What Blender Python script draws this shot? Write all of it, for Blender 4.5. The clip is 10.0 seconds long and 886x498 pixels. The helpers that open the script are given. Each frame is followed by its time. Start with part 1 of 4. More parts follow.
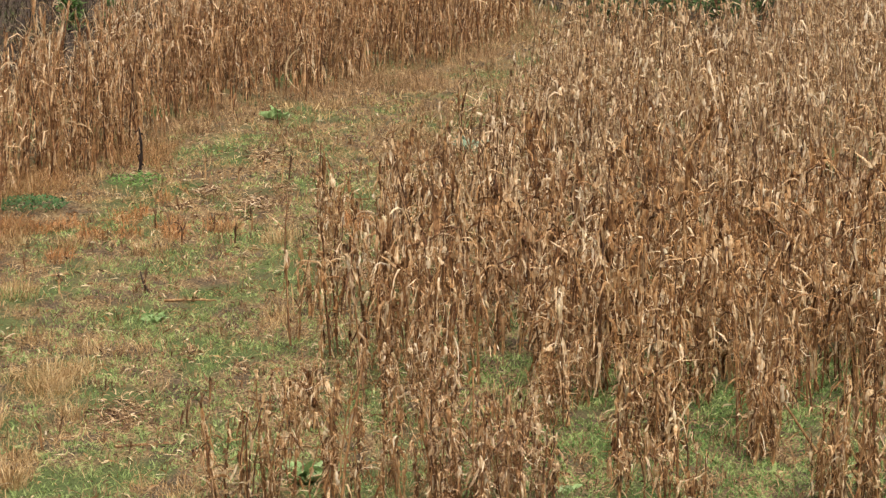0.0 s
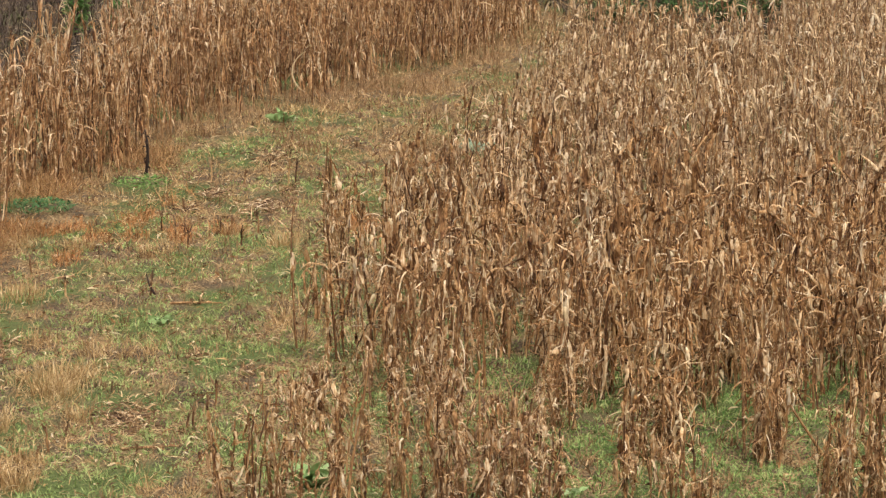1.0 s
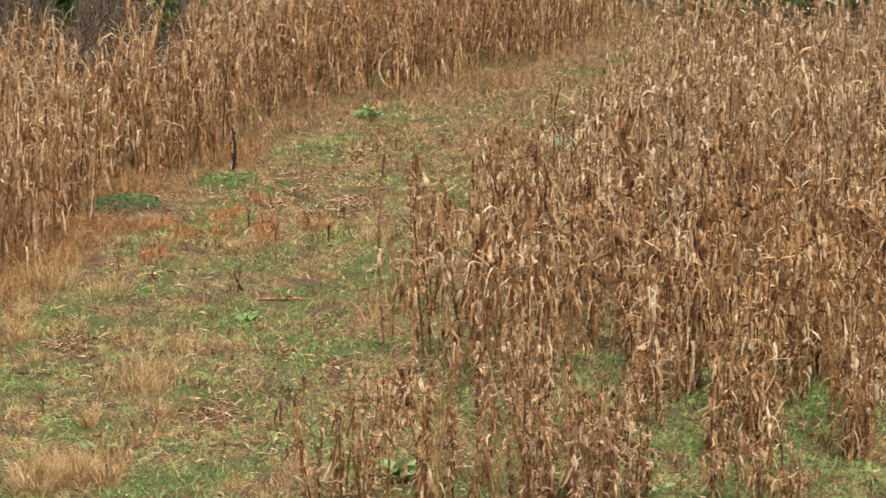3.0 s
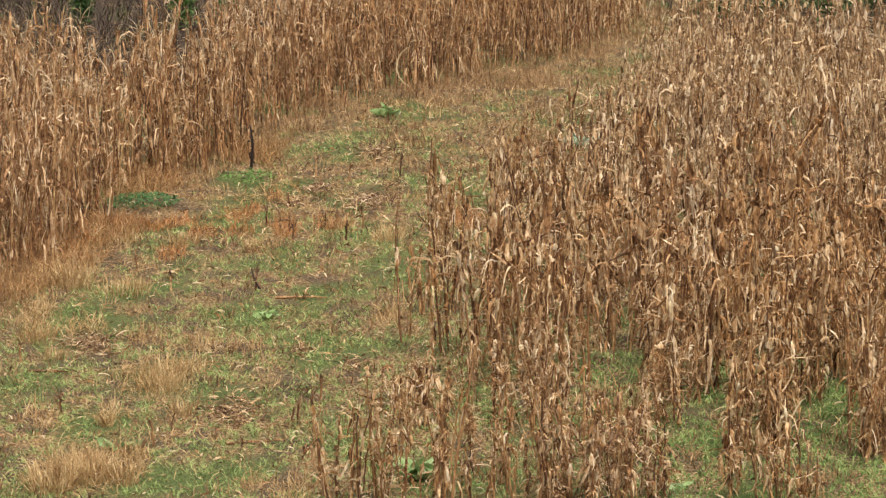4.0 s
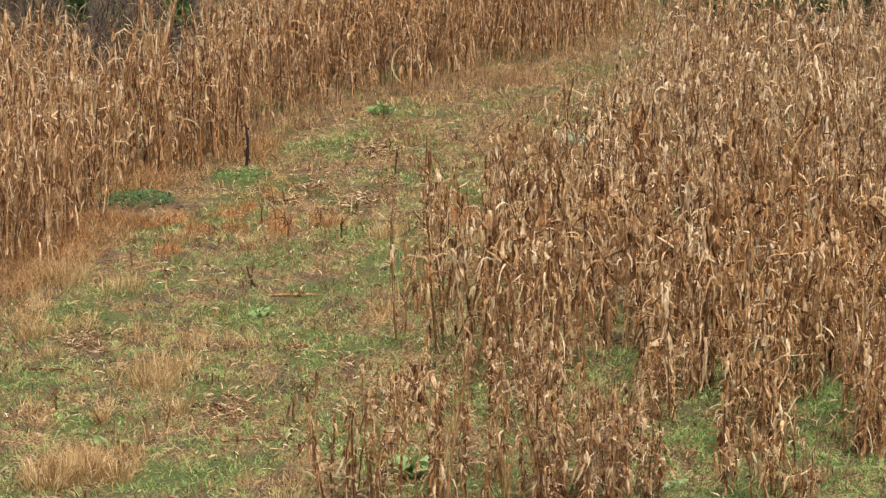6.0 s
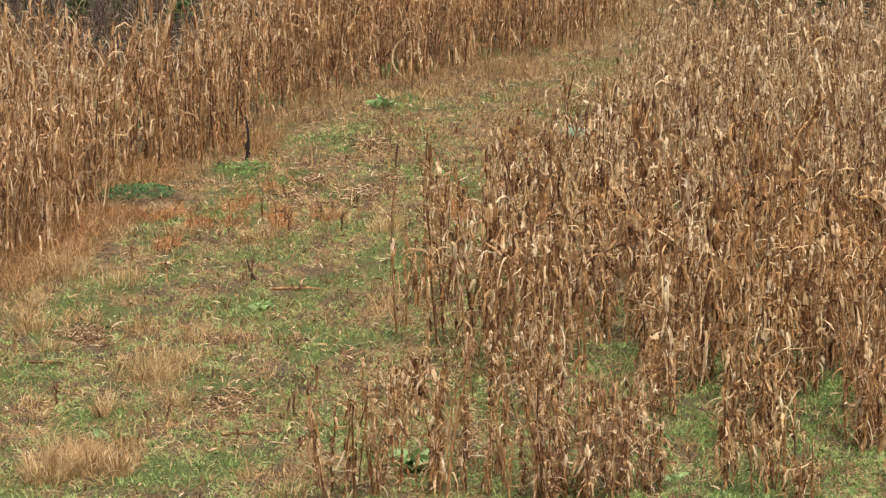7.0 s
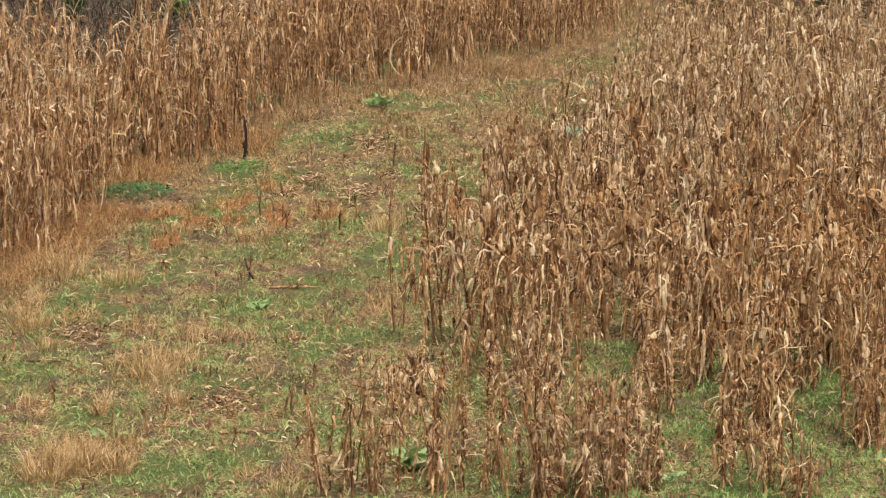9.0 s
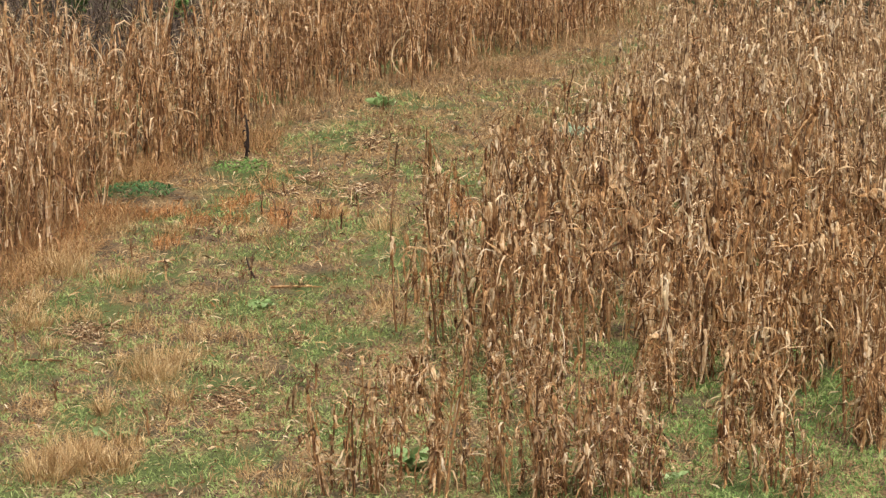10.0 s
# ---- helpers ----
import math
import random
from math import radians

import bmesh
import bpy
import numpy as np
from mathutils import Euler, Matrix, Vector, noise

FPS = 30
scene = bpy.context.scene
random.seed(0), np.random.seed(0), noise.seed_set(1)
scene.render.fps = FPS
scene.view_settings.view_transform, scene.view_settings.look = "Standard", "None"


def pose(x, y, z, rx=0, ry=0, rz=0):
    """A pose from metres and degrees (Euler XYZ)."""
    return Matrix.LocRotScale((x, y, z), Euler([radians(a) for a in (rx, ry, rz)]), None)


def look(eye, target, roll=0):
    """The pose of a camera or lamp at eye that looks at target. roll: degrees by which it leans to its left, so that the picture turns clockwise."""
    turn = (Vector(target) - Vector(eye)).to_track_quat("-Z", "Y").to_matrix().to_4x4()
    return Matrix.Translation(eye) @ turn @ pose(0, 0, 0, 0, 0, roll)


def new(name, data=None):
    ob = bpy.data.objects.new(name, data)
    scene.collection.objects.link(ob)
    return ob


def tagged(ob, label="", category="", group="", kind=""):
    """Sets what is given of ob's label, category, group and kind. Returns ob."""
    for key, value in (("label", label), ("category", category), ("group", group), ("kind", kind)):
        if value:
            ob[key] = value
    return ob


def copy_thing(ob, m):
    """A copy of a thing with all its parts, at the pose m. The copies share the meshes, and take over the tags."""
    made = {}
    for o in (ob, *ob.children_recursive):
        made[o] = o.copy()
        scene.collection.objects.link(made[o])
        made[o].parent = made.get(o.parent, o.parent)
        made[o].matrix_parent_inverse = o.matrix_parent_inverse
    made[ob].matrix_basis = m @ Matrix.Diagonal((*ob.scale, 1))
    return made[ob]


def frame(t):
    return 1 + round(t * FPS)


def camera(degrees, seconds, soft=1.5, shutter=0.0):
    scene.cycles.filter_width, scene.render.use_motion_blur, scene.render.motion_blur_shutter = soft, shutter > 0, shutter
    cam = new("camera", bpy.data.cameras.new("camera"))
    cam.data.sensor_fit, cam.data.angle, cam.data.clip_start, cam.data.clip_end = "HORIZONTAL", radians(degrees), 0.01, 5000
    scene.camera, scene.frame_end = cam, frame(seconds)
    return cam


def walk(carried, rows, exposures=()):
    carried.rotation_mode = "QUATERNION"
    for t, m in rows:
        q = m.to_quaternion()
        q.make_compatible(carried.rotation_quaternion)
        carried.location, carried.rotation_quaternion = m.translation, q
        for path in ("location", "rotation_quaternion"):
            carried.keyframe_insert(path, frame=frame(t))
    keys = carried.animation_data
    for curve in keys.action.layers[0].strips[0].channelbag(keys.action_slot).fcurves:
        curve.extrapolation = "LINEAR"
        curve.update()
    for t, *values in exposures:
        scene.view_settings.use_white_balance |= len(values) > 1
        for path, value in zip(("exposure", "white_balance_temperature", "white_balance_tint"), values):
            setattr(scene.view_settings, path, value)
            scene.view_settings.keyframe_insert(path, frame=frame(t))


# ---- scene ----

# ---------- camera: stands still on a raised spot and turns ----------
EYE = 7.1
cam = camera(14.0, 10.0, soft=1.35, shutter=0.3)
TURNS = [  # seconds, yaw, pitch, lean
    (0.0, -1.664, -9.072, -0.267), (0.5, -1.610, -9.107, -0.237), (1.0, -1.564, -9.031, -0.269),
    (1.5, -1.495, -9.015, -0.262), (2.0, -1.441, -9.057, -0.235), (2.5, -1.356, -9.064, -0.209),
    (2.6, -1.320, -9.066, -0.195), (2.7, -1.160, -9.070, -0.165), (2.8, -0.800, -9.080, -0.090),
    (2.9, -0.452, -9.090, -0.020), (3.0, -0.213, -9.097, 0.027), (3.1, -0.052, -9.103, 0.022),
    (3.2, 0.053, -9.108, 0.018), (3.5, 0.078, -9.114, 0.012), (4.3, 0.066, -9.128, 0.006),
    (4.5, 0.063, -9.135, 0.006), (5.0, 0.050, -9.149, -0.003), (5.5, 0.024, -9.142, -0.020),
    (5.7, 0.012, -9.143, -0.012), (6.8, -0.018, -9.250, -0.004), (7.0, 0.002, -9.263, 0.004),
    (7.5, -0.001, -9.263, 0.003), (8.0, -0.011, -9.237, -0.012), (8.5, -0.029, -9.278, -0.011),
    (9.0, -0.031, -9.282, -0.011), (9.5, -0.031, -9.283, 0.005), (10.0, -0.001, -9.290, -0.025),
]
walk(cam, [(t, pose(0, 0, EYE, 90 + pitch, lean, yaw)) for t, yaw, pitch, lean in TURNS],
     exposures=[(0.0, 0.40), (10.0, 0.40)])

# ---------- light: bright overcast sky with a wide veiled sun ----------
SUN_UP, SUN_ROUND = radians(62), radians(165)
world = bpy.data.worlds.new("world")
scene.world = world
world.use_nodes = True
wt = world.node_tree
sky = wt.nodes.new("ShaderNodeTexSky")
sky.sky_type, sky.sun_disc = "NISHITA", False
sky.sun_elevation, sky.sun_rotation = SUN_UP, SUN_ROUND
sky.air_density, sky.dust_density, sky.ozone_density = 0.7, 6.0, 0.6
back = wt.nodes["Background"]
back.inputs["Strength"].default_value = 0.14
cloud, veil = wt.nodes.new("ShaderNodeRGBToBW"), wt.nodes.new("ShaderNodeMixRGB")  # cloud takes most of the blue out of the sky
veil.inputs["Fac"].default_value = 0.75
wt.links.new(sky.outputs["Color"], cloud.inputs["Color"])
wt.links.new(sky.outputs["Color"], veil.inputs["Color1"])
wt.links.new(cloud.outputs["Val"], veil.inputs["Color2"])
wt.links.new(veil.outputs["Color"], back.inputs["Color"])
sun_data = bpy.data.lights.new("sun", "SUN")
sun_data.energy, sun_data.angle, sun_data.color = 2.0, radians(50), (1.0, 0.95, 0.87)
sun = new("sun", sun_data)
toward = Vector((math.sin(SUN_ROUND) * math.cos(SUN_UP), math.cos(SUN_ROUND) * math.cos(SUN_UP), math.sin(SUN_UP)))
sun.matrix_world = look(toward * 60, (0, 0, 0))


# ---------- materials ----------
def ramp_stops(node, stops):
    els = node.color_ramp.elements
    while len(els) < len(stops):
        els.new(0.5)
    for el, (at, col) in zip(els, stops):
        el.position, el.color = at, (*col, 1)


def dry_material(name, stops, rough=0.75, through_light=0.25, patch=0.35, patch_size=0.22, grain=85.0, grey=0.0):
    """Withered plant matter: a tone for each blade, drifting over the field, with streaks and blotches."""
    mat = bpy.data.materials.new(name)
    mat.use_nodes = True
    nt = mat.node_tree
    N, L = nt.nodes, nt.links
    bsdf, out = N["Principled BSDF"], N["Material Output"]
    geo, info = N.new("ShaderNodeNewGeometry"), N.new("ShaderNodeObjectInfo")
    add = N.new("ShaderNodeMath")
    add.operation = "ADD"
    frac = N.new("ShaderNodeMath")
    frac.operation = "FRACT"
    L.new(geo.outputs["Random Per Island"], add.inputs[0])
    L.new(info.outputs["Random"], add.inputs[1])
    L.new(add.outputs[0], frac.inputs[0])
    drift = N.new("ShaderNodeTexNoise")
    drift.inputs["Scale"].default_value, drift.inputs["Detail"].default_value = patch_size, 2.0
    L.new(geo.outputs["Position"], drift.inputs["Vector"])
    streak = N.new("ShaderNodeTexNoise")
    streak.inputs["Scale"].default_value, streak.inputs["Detail"].default_value = grain, 3.0
    squash = N.new("ShaderNodeVectorMath")
    squash.operation = "MULTIPLY"
    squash.inputs[1].default_value = (1.0, 1.0, 0.10)
    L.new(geo.outputs["Position"], squash.inputs[0])
    L.new(squash.outputs[0], streak.inputs["Vector"])
    mixer = N.new("ShaderNodeMath")
    mixer.operation = "MULTIPLY_ADD"
    mixer.inputs[1].default_value = 1.0 - patch
    L.new(frac.outputs[0], mixer.inputs[0])
    part_b = N.new("ShaderNodeMath")
    part_b.operation = "MULTIPLY"
    part_b.inputs[1].default_value = patch
    tuft_tone = drift.outputs["Fac"]
    if patch_size > 1:
        spread = N.new("ShaderNodeMapRange")
        spread.inputs["From Min"].default_value, spread.inputs["From Max"].default_value = 0.33, 0.67
        L.new(tuft_tone, spread.inputs["Value"])
        tuft_tone = spread.outputs["Result"]
    L.new(tuft_tone, part_b.inputs[0])
    L.new(part_b.outputs[0], mixer.inputs[2])
    wob = N.new("ShaderNodeMath")
    wob.operation = "MULTIPLY_ADD"
    wob.inputs[1].default_value = 1.15
    off = N.new("ShaderNodeMath")
    off.operation = "SUBTRACT"
    off.inputs[1].default_value = 0.5
    blotch = N.new("ShaderNodeTexNoise")
    blotch.inputs["Scale"].default_value, blotch.inputs["Detail"].default_value = 17.0, 2.0
    L.new(geo.outputs["Position"], blotch.inputs["Vector"])
    both = N.new("ShaderNodeMath")
    both.operation = "ADD"
    half = N.new("ShaderNodeMath")
    half.operation = "MULTIPLY_ADD"
    half.inputs[1].default_value, half.inputs[2].default_value = 0.55, 0.225
    L.new(blotch.outputs["Fac"], half.inputs[0])
    lift = N.new("ShaderNodeMath")
    lift.operation = "SUBTRACT"
    lift.inputs[1].default_value = 0.5
    L.new(half.outputs[0], lift.inputs[0])
    L.new(streak.outputs["Fac"], both.inputs[0])
    L.new(lift.outputs[0], both.inputs[1])
    L.new(both.outputs[0], off.inputs[0])
    L.new(off.outputs[0], wob.inputs[0])
    L.new(mixer.outputs[0], wob.inputs[2])
    ramp = N.new("ShaderNodeValToRGB")
    ramp_stops(ramp, stops)
    L.new(wob.outputs[0], ramp.inputs["Fac"])
    tone = ramp.outputs["Color"]
    if grey:
        weather = N.new("ShaderNodeTexNoise")
        weather.inputs["Scale"].default_value, weather.inputs["Detail"].default_value = 0.45, 4.0
        L.new(geo.outputs["Position"], weather.inputs["Vector"])
        span = N.new("ShaderNodeMapRange")
        span.inputs["From Min"].default_value, span.inputs["From Max"].default_value, span.inputs["To Max"].default_value = 0.45, 0.7, grey
        L.new(weather.outputs["Fac"], span.inputs["Value"])
        dull = N.new("ShaderNodeHueSaturation")
        dull.inputs["Saturation"].default_value, dull.inputs["Hue"].default_value, dull.inputs["Value"].default_value = 0.45, 0.485, 0.9
        L.new(ramp.outputs["Color"], dull.inputs["Color"])
        blend = N.new("ShaderNodeMixRGB")
        L.new(span.outputs["Result"], blend.inputs["Fac"])
        L.new(ramp.outputs["Color"], blend.inputs["Color1"])
        L.new(dull.outputs["Color"], blend.inputs["Color2"])
        tone = blend.outputs["Color"]
    L.new(tone, bsdf.inputs["Base Color"])
    bsdf.inputs["Roughness"].default_value = rough
    bsdf.inputs["Specular IOR Level"].default_value = 0.3
    bump = N.new("ShaderNodeBump")
    bump.inputs["Strength"].default_value, bump.inputs["Distance"].default_value = 0.4, 0.004
    L.new(streak.outputs["Fac"], bump.inputs["Height"])
    L.new(bump.outputs["Normal"], bsdf.inputs["Normal"])
    if through_light:
        trans, mix = N.new("ShaderNodeBsdfTranslucent"), N.new("ShaderNodeMixShader")
        L.new(tone, trans.inputs["Color"])
        mix.inputs["Fac"].default_value = through_light
        L.new(bsdf.outputs[0], mix.inputs[1])
        L.new(trans.outputs[0], mix.inputs[2])
        L.new(mix.outputs[0], out.inputs["Surface"])
    return mat


LEAF = dry_material("dry_corn_leaf", [(0.0, (0.036, 0.014, 0.006)), (0.24, (0.165, 0.069, 0.023)), (0.52, (0.44, 0.226, 0.084)),
                                      (0.77, (0.63, 0.408, 0.207)), (1.0, (0.88, 0.71, 0.47))], patch=0.25, grey=0.1, through_light=0.16)
BROWN_LEAF = dry_material("brown_corn_leaf", [(0.0, (0.038, 0.015, 0.006)), (0.22, (0.185, 0.075, 0.027)), (0.5, (0.475, 0.246, 0.1)),
                                              (0.76, (0.70, 0.455, 0.238)), (1.0, (0.88, 0.71, 0.48))], patch=0.25, grey=0.12, through_light=0.12)
PALE_LEAF = dry_material("pale_corn_leaf", [(0.0, (0.075, 0.037, 0.02)), (0.22, (0.26, 0.139, 0.063)), (0.5, (0.545, 0.343, 0.17)),
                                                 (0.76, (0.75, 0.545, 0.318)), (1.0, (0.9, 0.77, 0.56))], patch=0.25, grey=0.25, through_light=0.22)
CURLED = dry_material("thin_curled_leaf", [(0.0, (0.12, 0.058, 0.024)), (0.35, (0.33, 0.193, 0.087)), (0.65, (0.55, 0.385, 0.21)),
                                           (1.0, (0.80, 0.66, 0.46))], patch=0.2, grey=0.15, through_light=0.14)
STALK = dry_material("dry_corn_stalk", [(0.0, (0.034, 0.014, 0.006)), (0.4, (0.165, 0.074, 0.028)), (0.75, (0.36, 0.195, 0.08)),
                                        (1.0, (0.62, 0.41, 0.19))], through_light=0.0, rough=0.6)
HUSK = dry_material("pale_corn_husk", [(0.0, (0.42, 0.28, 0.13)), (0.5, (0.62, 0.46, 0.26)), (1.0, (0.78, 0.66, 0.45))], through_light=0.15)
STRAW = dry_material("tan_dry_grass", [(0.0, (0.21, 0.11, 0.042)), (0.4, (0.46, 0.288, 0.126)), (0.8, (0.69, 0.49, 0.248)),
                                       (1.0, (0.84, 0.68, 0.42))], patch=0.6, patch_size=5.5, through_light=0.3)
GOLD = dry_material("orange_dry_grass", [(0.0, (0.17, 0.075, 0.026)), (0.5, (0.43, 0.235, 0.092)), (1.0, (0.68, 0.46, 0.23))], through_light=0.3)
BROWN = dry_material("dark_brown_stem", [(0.0, (0.05, 0.026, 0.016)), (0.5, (0.18, 0.095, 0.045)), (1.0, (0.42, 0.27, 0.14))], through_light=0.1)
RUST = dry_material("rust_red_weed", [(0.0, (0.14, 0.052, 0.018)), (0.5, (0.45, 0.195, 0.068)), (1.0, (0.66, 0.38, 0.16))], through_light=0.2)
RUSSET = dry_material("russet_dry_weed", [(0.0, (0.12, 0.062, 0.028)), (0.5, (0.33, 0.19, 0.088)), (1.0, (0.58, 0.4, 0.21))], patch=0.5, patch_size=4.0, through_light=0.2)
GREEN = dry_material("green_grass_blade", [(0.0, (0.075, 0.10, 0.033)), (0.42, (0.25, 0.325, 0.105)), (0.75, (0.41, 0.485, 0.175)),
                                           (1.0, (0.54, 0.535, 0.25))], patch=0.6, patch_size=5.0, through_light=0.3)
LUSH = dry_material("lush_green_blade", [(0.0, (0.045, 0.09, 0.027)), (0.4, (0.11, 0.22, 0.048)), (0.75, (0.22, 0.36, 0.095)), (1.0, (0.40, 0.47, 0.18))], patch=0.55, patch_size=5.0, through_light=0.3)
WEED = dry_material("dark_green_weed_leaf", [(0.0, (0.035, 0.085, 0.03)), (0.6, (0.08, 0.18, 0.06)), (1.0, (0.18, 0.27, 0.09))], through_light=0.25)
PALE_WEED = dry_material("pale_green_broad_leaf", [(0.0, (0.19, 0.29, 0.095)), (0.5, (0.31, 0.43, 0.165)), (1.0, (0.5, 0.59, 0.34))], through_light=0.3)
GREY_WEED = dry_material("grey_green_broad_leaf", [(0.0, (0.2, 0.27, 0.17)), (0.5, (0.36, 0.45, 0.3)), (1.0, (0.52, 0.6, 0.46))], through_light=0.3)
BRUSH = dry_material("brown_bramble_stem", [(0.0, (0.025, 0.016, 0.012)), (0.6, (0.07, 0.045, 0.03)), (1.0, (0.16, 0.11, 0.07))], through_light=0.0)
YELLOW_STEM = dry_material("yellow_green_grass_stem", [(0.0, (0.30, 0.33, 0.10)), (0.5, (0.47, 0.46, 0.18)), (1.0, (0.66, 0.6, 0.32))], through_light=0.3)
SAPLING = dry_material("young_evergreen_leaf", [(0.0, (0.06, 0.12, 0.03)), (0.6, (0.14, 0.26, 0.06)), (1.0, (0.25, 0.36, 0.11))], through_light=0.25)
SHRUB = dry_material("evergreen_shrub_leaf", [(0.0, (0.025, 0.055, 0.015)), (0.6, (0.065, 0.13, 0.03)), (1.0, (0.14, 0.21, 0.06))], through_light=0.2)
DARK = dry_material("blackened_dead_stalk", [(0.0, (0.018, 0.012, 0.01)), (1.0, (0.07, 0.04, 0.028))], through_light=0.0)


def ground_material():
    """Dark soil, thatch and low green growth, mottled at several sizes."""
    mat = bpy.data.materials.new("field_ground")
    mat.use_nodes = True
    nt = mat.node_tree
    N, L = nt.nodes, nt.links
    bsdf = N["Principled BSDF"]
    geo = N.new("ShaderNodeNewGeometry")
    stretch = N.new("ShaderNodeVectorMath")
    stretch.operation = "MULTIPLY"
    stretch.inputs[1].default_value = (1.0, 0.55, 1.0)
    L.new(geo.outputs["Position"], stretch.inputs[0])

    def noise_at(scale, detail=5.0):
        n = N.new("ShaderNodeTexNoise")
        n.inputs["Scale"].default_value, n.inputs["Detail"].default_value = scale, detail
        L.new(stretch.outputs[0], n.inputs["Vector"])
        return n.outputs["Fac"]

    def ramp(src, stops):
        r = N.new("ShaderNodeValToRGB")
        ramp_stops(r, stops)
        L.new(src, r.inputs["Fac"])
        return r.outputs["Color"]

    def mixed(fac, a, b):
        m = N.new("ShaderNodeMixRGB")
        L.new(fac, m.inputs["Fac"])
        L.new(a, m.inputs["Color1"])
        L.new(b, m.inputs["Color2"])
        return m.outputs["Color"]

    fine = noise_at(38.0)
    soil = ramp(fine, [(0.36, (0.035, 0.023, 0.014)), (0.64, (0.19, 0.132, 0.078))])
    thatch = ramp(fine, [(0.36, (0.055, 0.031, 0.016)), (0.5, (0.2, 0.124, 0.058)), (0.64, (0.43, 0.31, 0.16))])
    moss = ramp(noise_at(55.0), [(0.3, (0.032, 0.042, 0.015)), (0.55, (0.105, 0.131, 0.042)), (0.75, (0.2, 0.215, 0.083))])
    a = mixed(ramp(noise_at(2.3), [(0.42, (0, 0, 0)), (0.58, (1, 1, 1))]), soil, thatch)
    b = mixed(ramp(noise_at(0.9), [(0.46, (0, 0, 0)), (0.6, (1, 1, 1))]), a, moss)
    L.new(b, bsdf.inputs["Base Color"])
    bsdf.inputs["Roughness"].default_value = 0.9
    bsdf.inputs["Specular IOR Level"].default_value = 0.11
    bump = N.new("ShaderNodeBump")
    bump.inputs["Strength"].default_value, bump.inputs["Distance"].default_value = 0.8, 0.03
    L.new(noise_at(22.0), bump.inputs["Height"])
    L.new(bump.outputs["Normal"], bsdf.inputs["Normal"])
    return mat


GROUND = ground_material()

# ---------- shape helpers ----------
rng = np.random.default_rng(7)


def vnoise(x, y, size, seed=0):
    """Smooth value noise between 0 and 1 over the plan."""
    x, y = np.asarray(x, float) / size, np.asarray(y, float) / size
    ix, iy = np.floor(x), np.floor(y)
    fx, fy = x - ix, y - iy
    fx, fy = fx * fx * (3 - 2 * fx), fy * fy * (3 - 2 * fy)

    def h(a, b):
        v = np.sin(a * 127.1 + b * 311.7 + seed * 74.7) * 43758.5453
        return v - np.floor(v)

    return (h(ix, iy) * (1 - fx) + h(ix + 1, iy) * fx) * (1 - fy) + (h(ix, iy + 1) * (1 - fx) + h(ix + 1, iy + 1) * fx) * fy


def ground_z(x, y):
    return 0.10 * (vnoise(x, y, 3.1, 3) - 0.5) + 0.04 * (vnoise(x, y, 0.8, 4) - 0.5)


def quads_mesh(name, verts, faces, mats, slots=None):
    """A mesh of quads from arrays."""
    verts, faces = np.asarray(verts, np.float32).reshape(-1, 3), np.asarray(faces, np.int32).reshape(-1, 4)
    me = bpy.data.meshes.new(name)
    me.vertices.add(len(verts))
    me.vertices.foreach_set("co", verts.ravel())
    me.loops.add(faces.size)
    me.loops.foreach_set("vertex_index", faces.ravel())
    me.polygons.add(len(faces))
    me.polygons.foreach_set("loop_start", np.arange(0, faces.size, 4, dtype=np.int32))
    for m in mats:
        me.materials.append(m)
    if slots is not None:
        me.polygons.foreach_set("material_index", np.asarray(slots, np.int32))
    me.polygons.foreach_set("use_smooth", np.ones(len(faces), bool))
    me.update(calc_edges=True)
    return me


def ribbons(p0, az, length, width, e0, e1, twist=0.0, curl=0.0, n=6, power=1.0, fold=0.25, base=0.35, tip=0.75, tilt=0.0, crumple=0.0):
    """Blades that leave p0 at elevation e0 and end at e1. Gives verts (m, k, 3) and the faces of one blade."""
    m = len(p0)
    full = lambda v: np.broadcast_to(np.asarray(v, float), (m,))[:, None]
    s = np.linspace(0, 1, n + 1)[None]
    e = full(e0) + (full(e1) - full(e0)) * s ** power
    a = full(az) + full(curl) * s
    t = np.stack([np.cos(e) * np.cos(a), np.cos(e) * np.sin(a), np.sin(e)], -1)
    step = (t[:, 1:] + t[:, :-1]) / 2 * (full(length) / n)[..., None]
    pos = np.asarray(p0, float)[:, None] + np.concatenate([np.zeros((m, 1, 3)), np.cumsum(step, 1)], 1)
    if crumple:
        pos[:, 1:] += np.cumsum(rng.normal(0, crumple, (m, n, 3)), 1) * 0.7
        pos[:, 1:, 2] += 0.4 * crumple
    side = np.stack([-np.sin(a), np.cos(a), 0 * a], -1)
    nrm = np.cross(t, side)
    th = (full(tilt) + full(twist) * s)[..., None]
    if crumple:
        th = th + np.cumsum(rng.normal(0, 0.55, (m, n + 1, 1)), 1)
    side, up = np.cos(th) * side + np.sin(th) * nrm, np.cos(th) * nrm - np.sin(th) * side
    prof = (base + (1 - base) * np.minimum(1, s / 0.3)) * np.maximum(0.04, 1 - s ** 2.2) ** tip
    if crumple:
        prof = prof * rng.uniform(0.7, 1.2, (m, n + 1))
    w = (full(width) * prof)[..., None] / 2
    if fold:
        cols = np.stack([pos - side * w, pos + up * w * 2 * fold, pos + side * w], 2)
        c = 3
    else:
        cols = np.stack([pos - side * w, pos + side * w], 2)
        c = 2
    faces = [(i * c + j, i * c + j + 1, (i + 1) * c + j + 1, (i + 1) * c + j) for i in range(n) for j in range(c - 1)]
    return cols.reshape(m, -1, 3), np.array(faces)


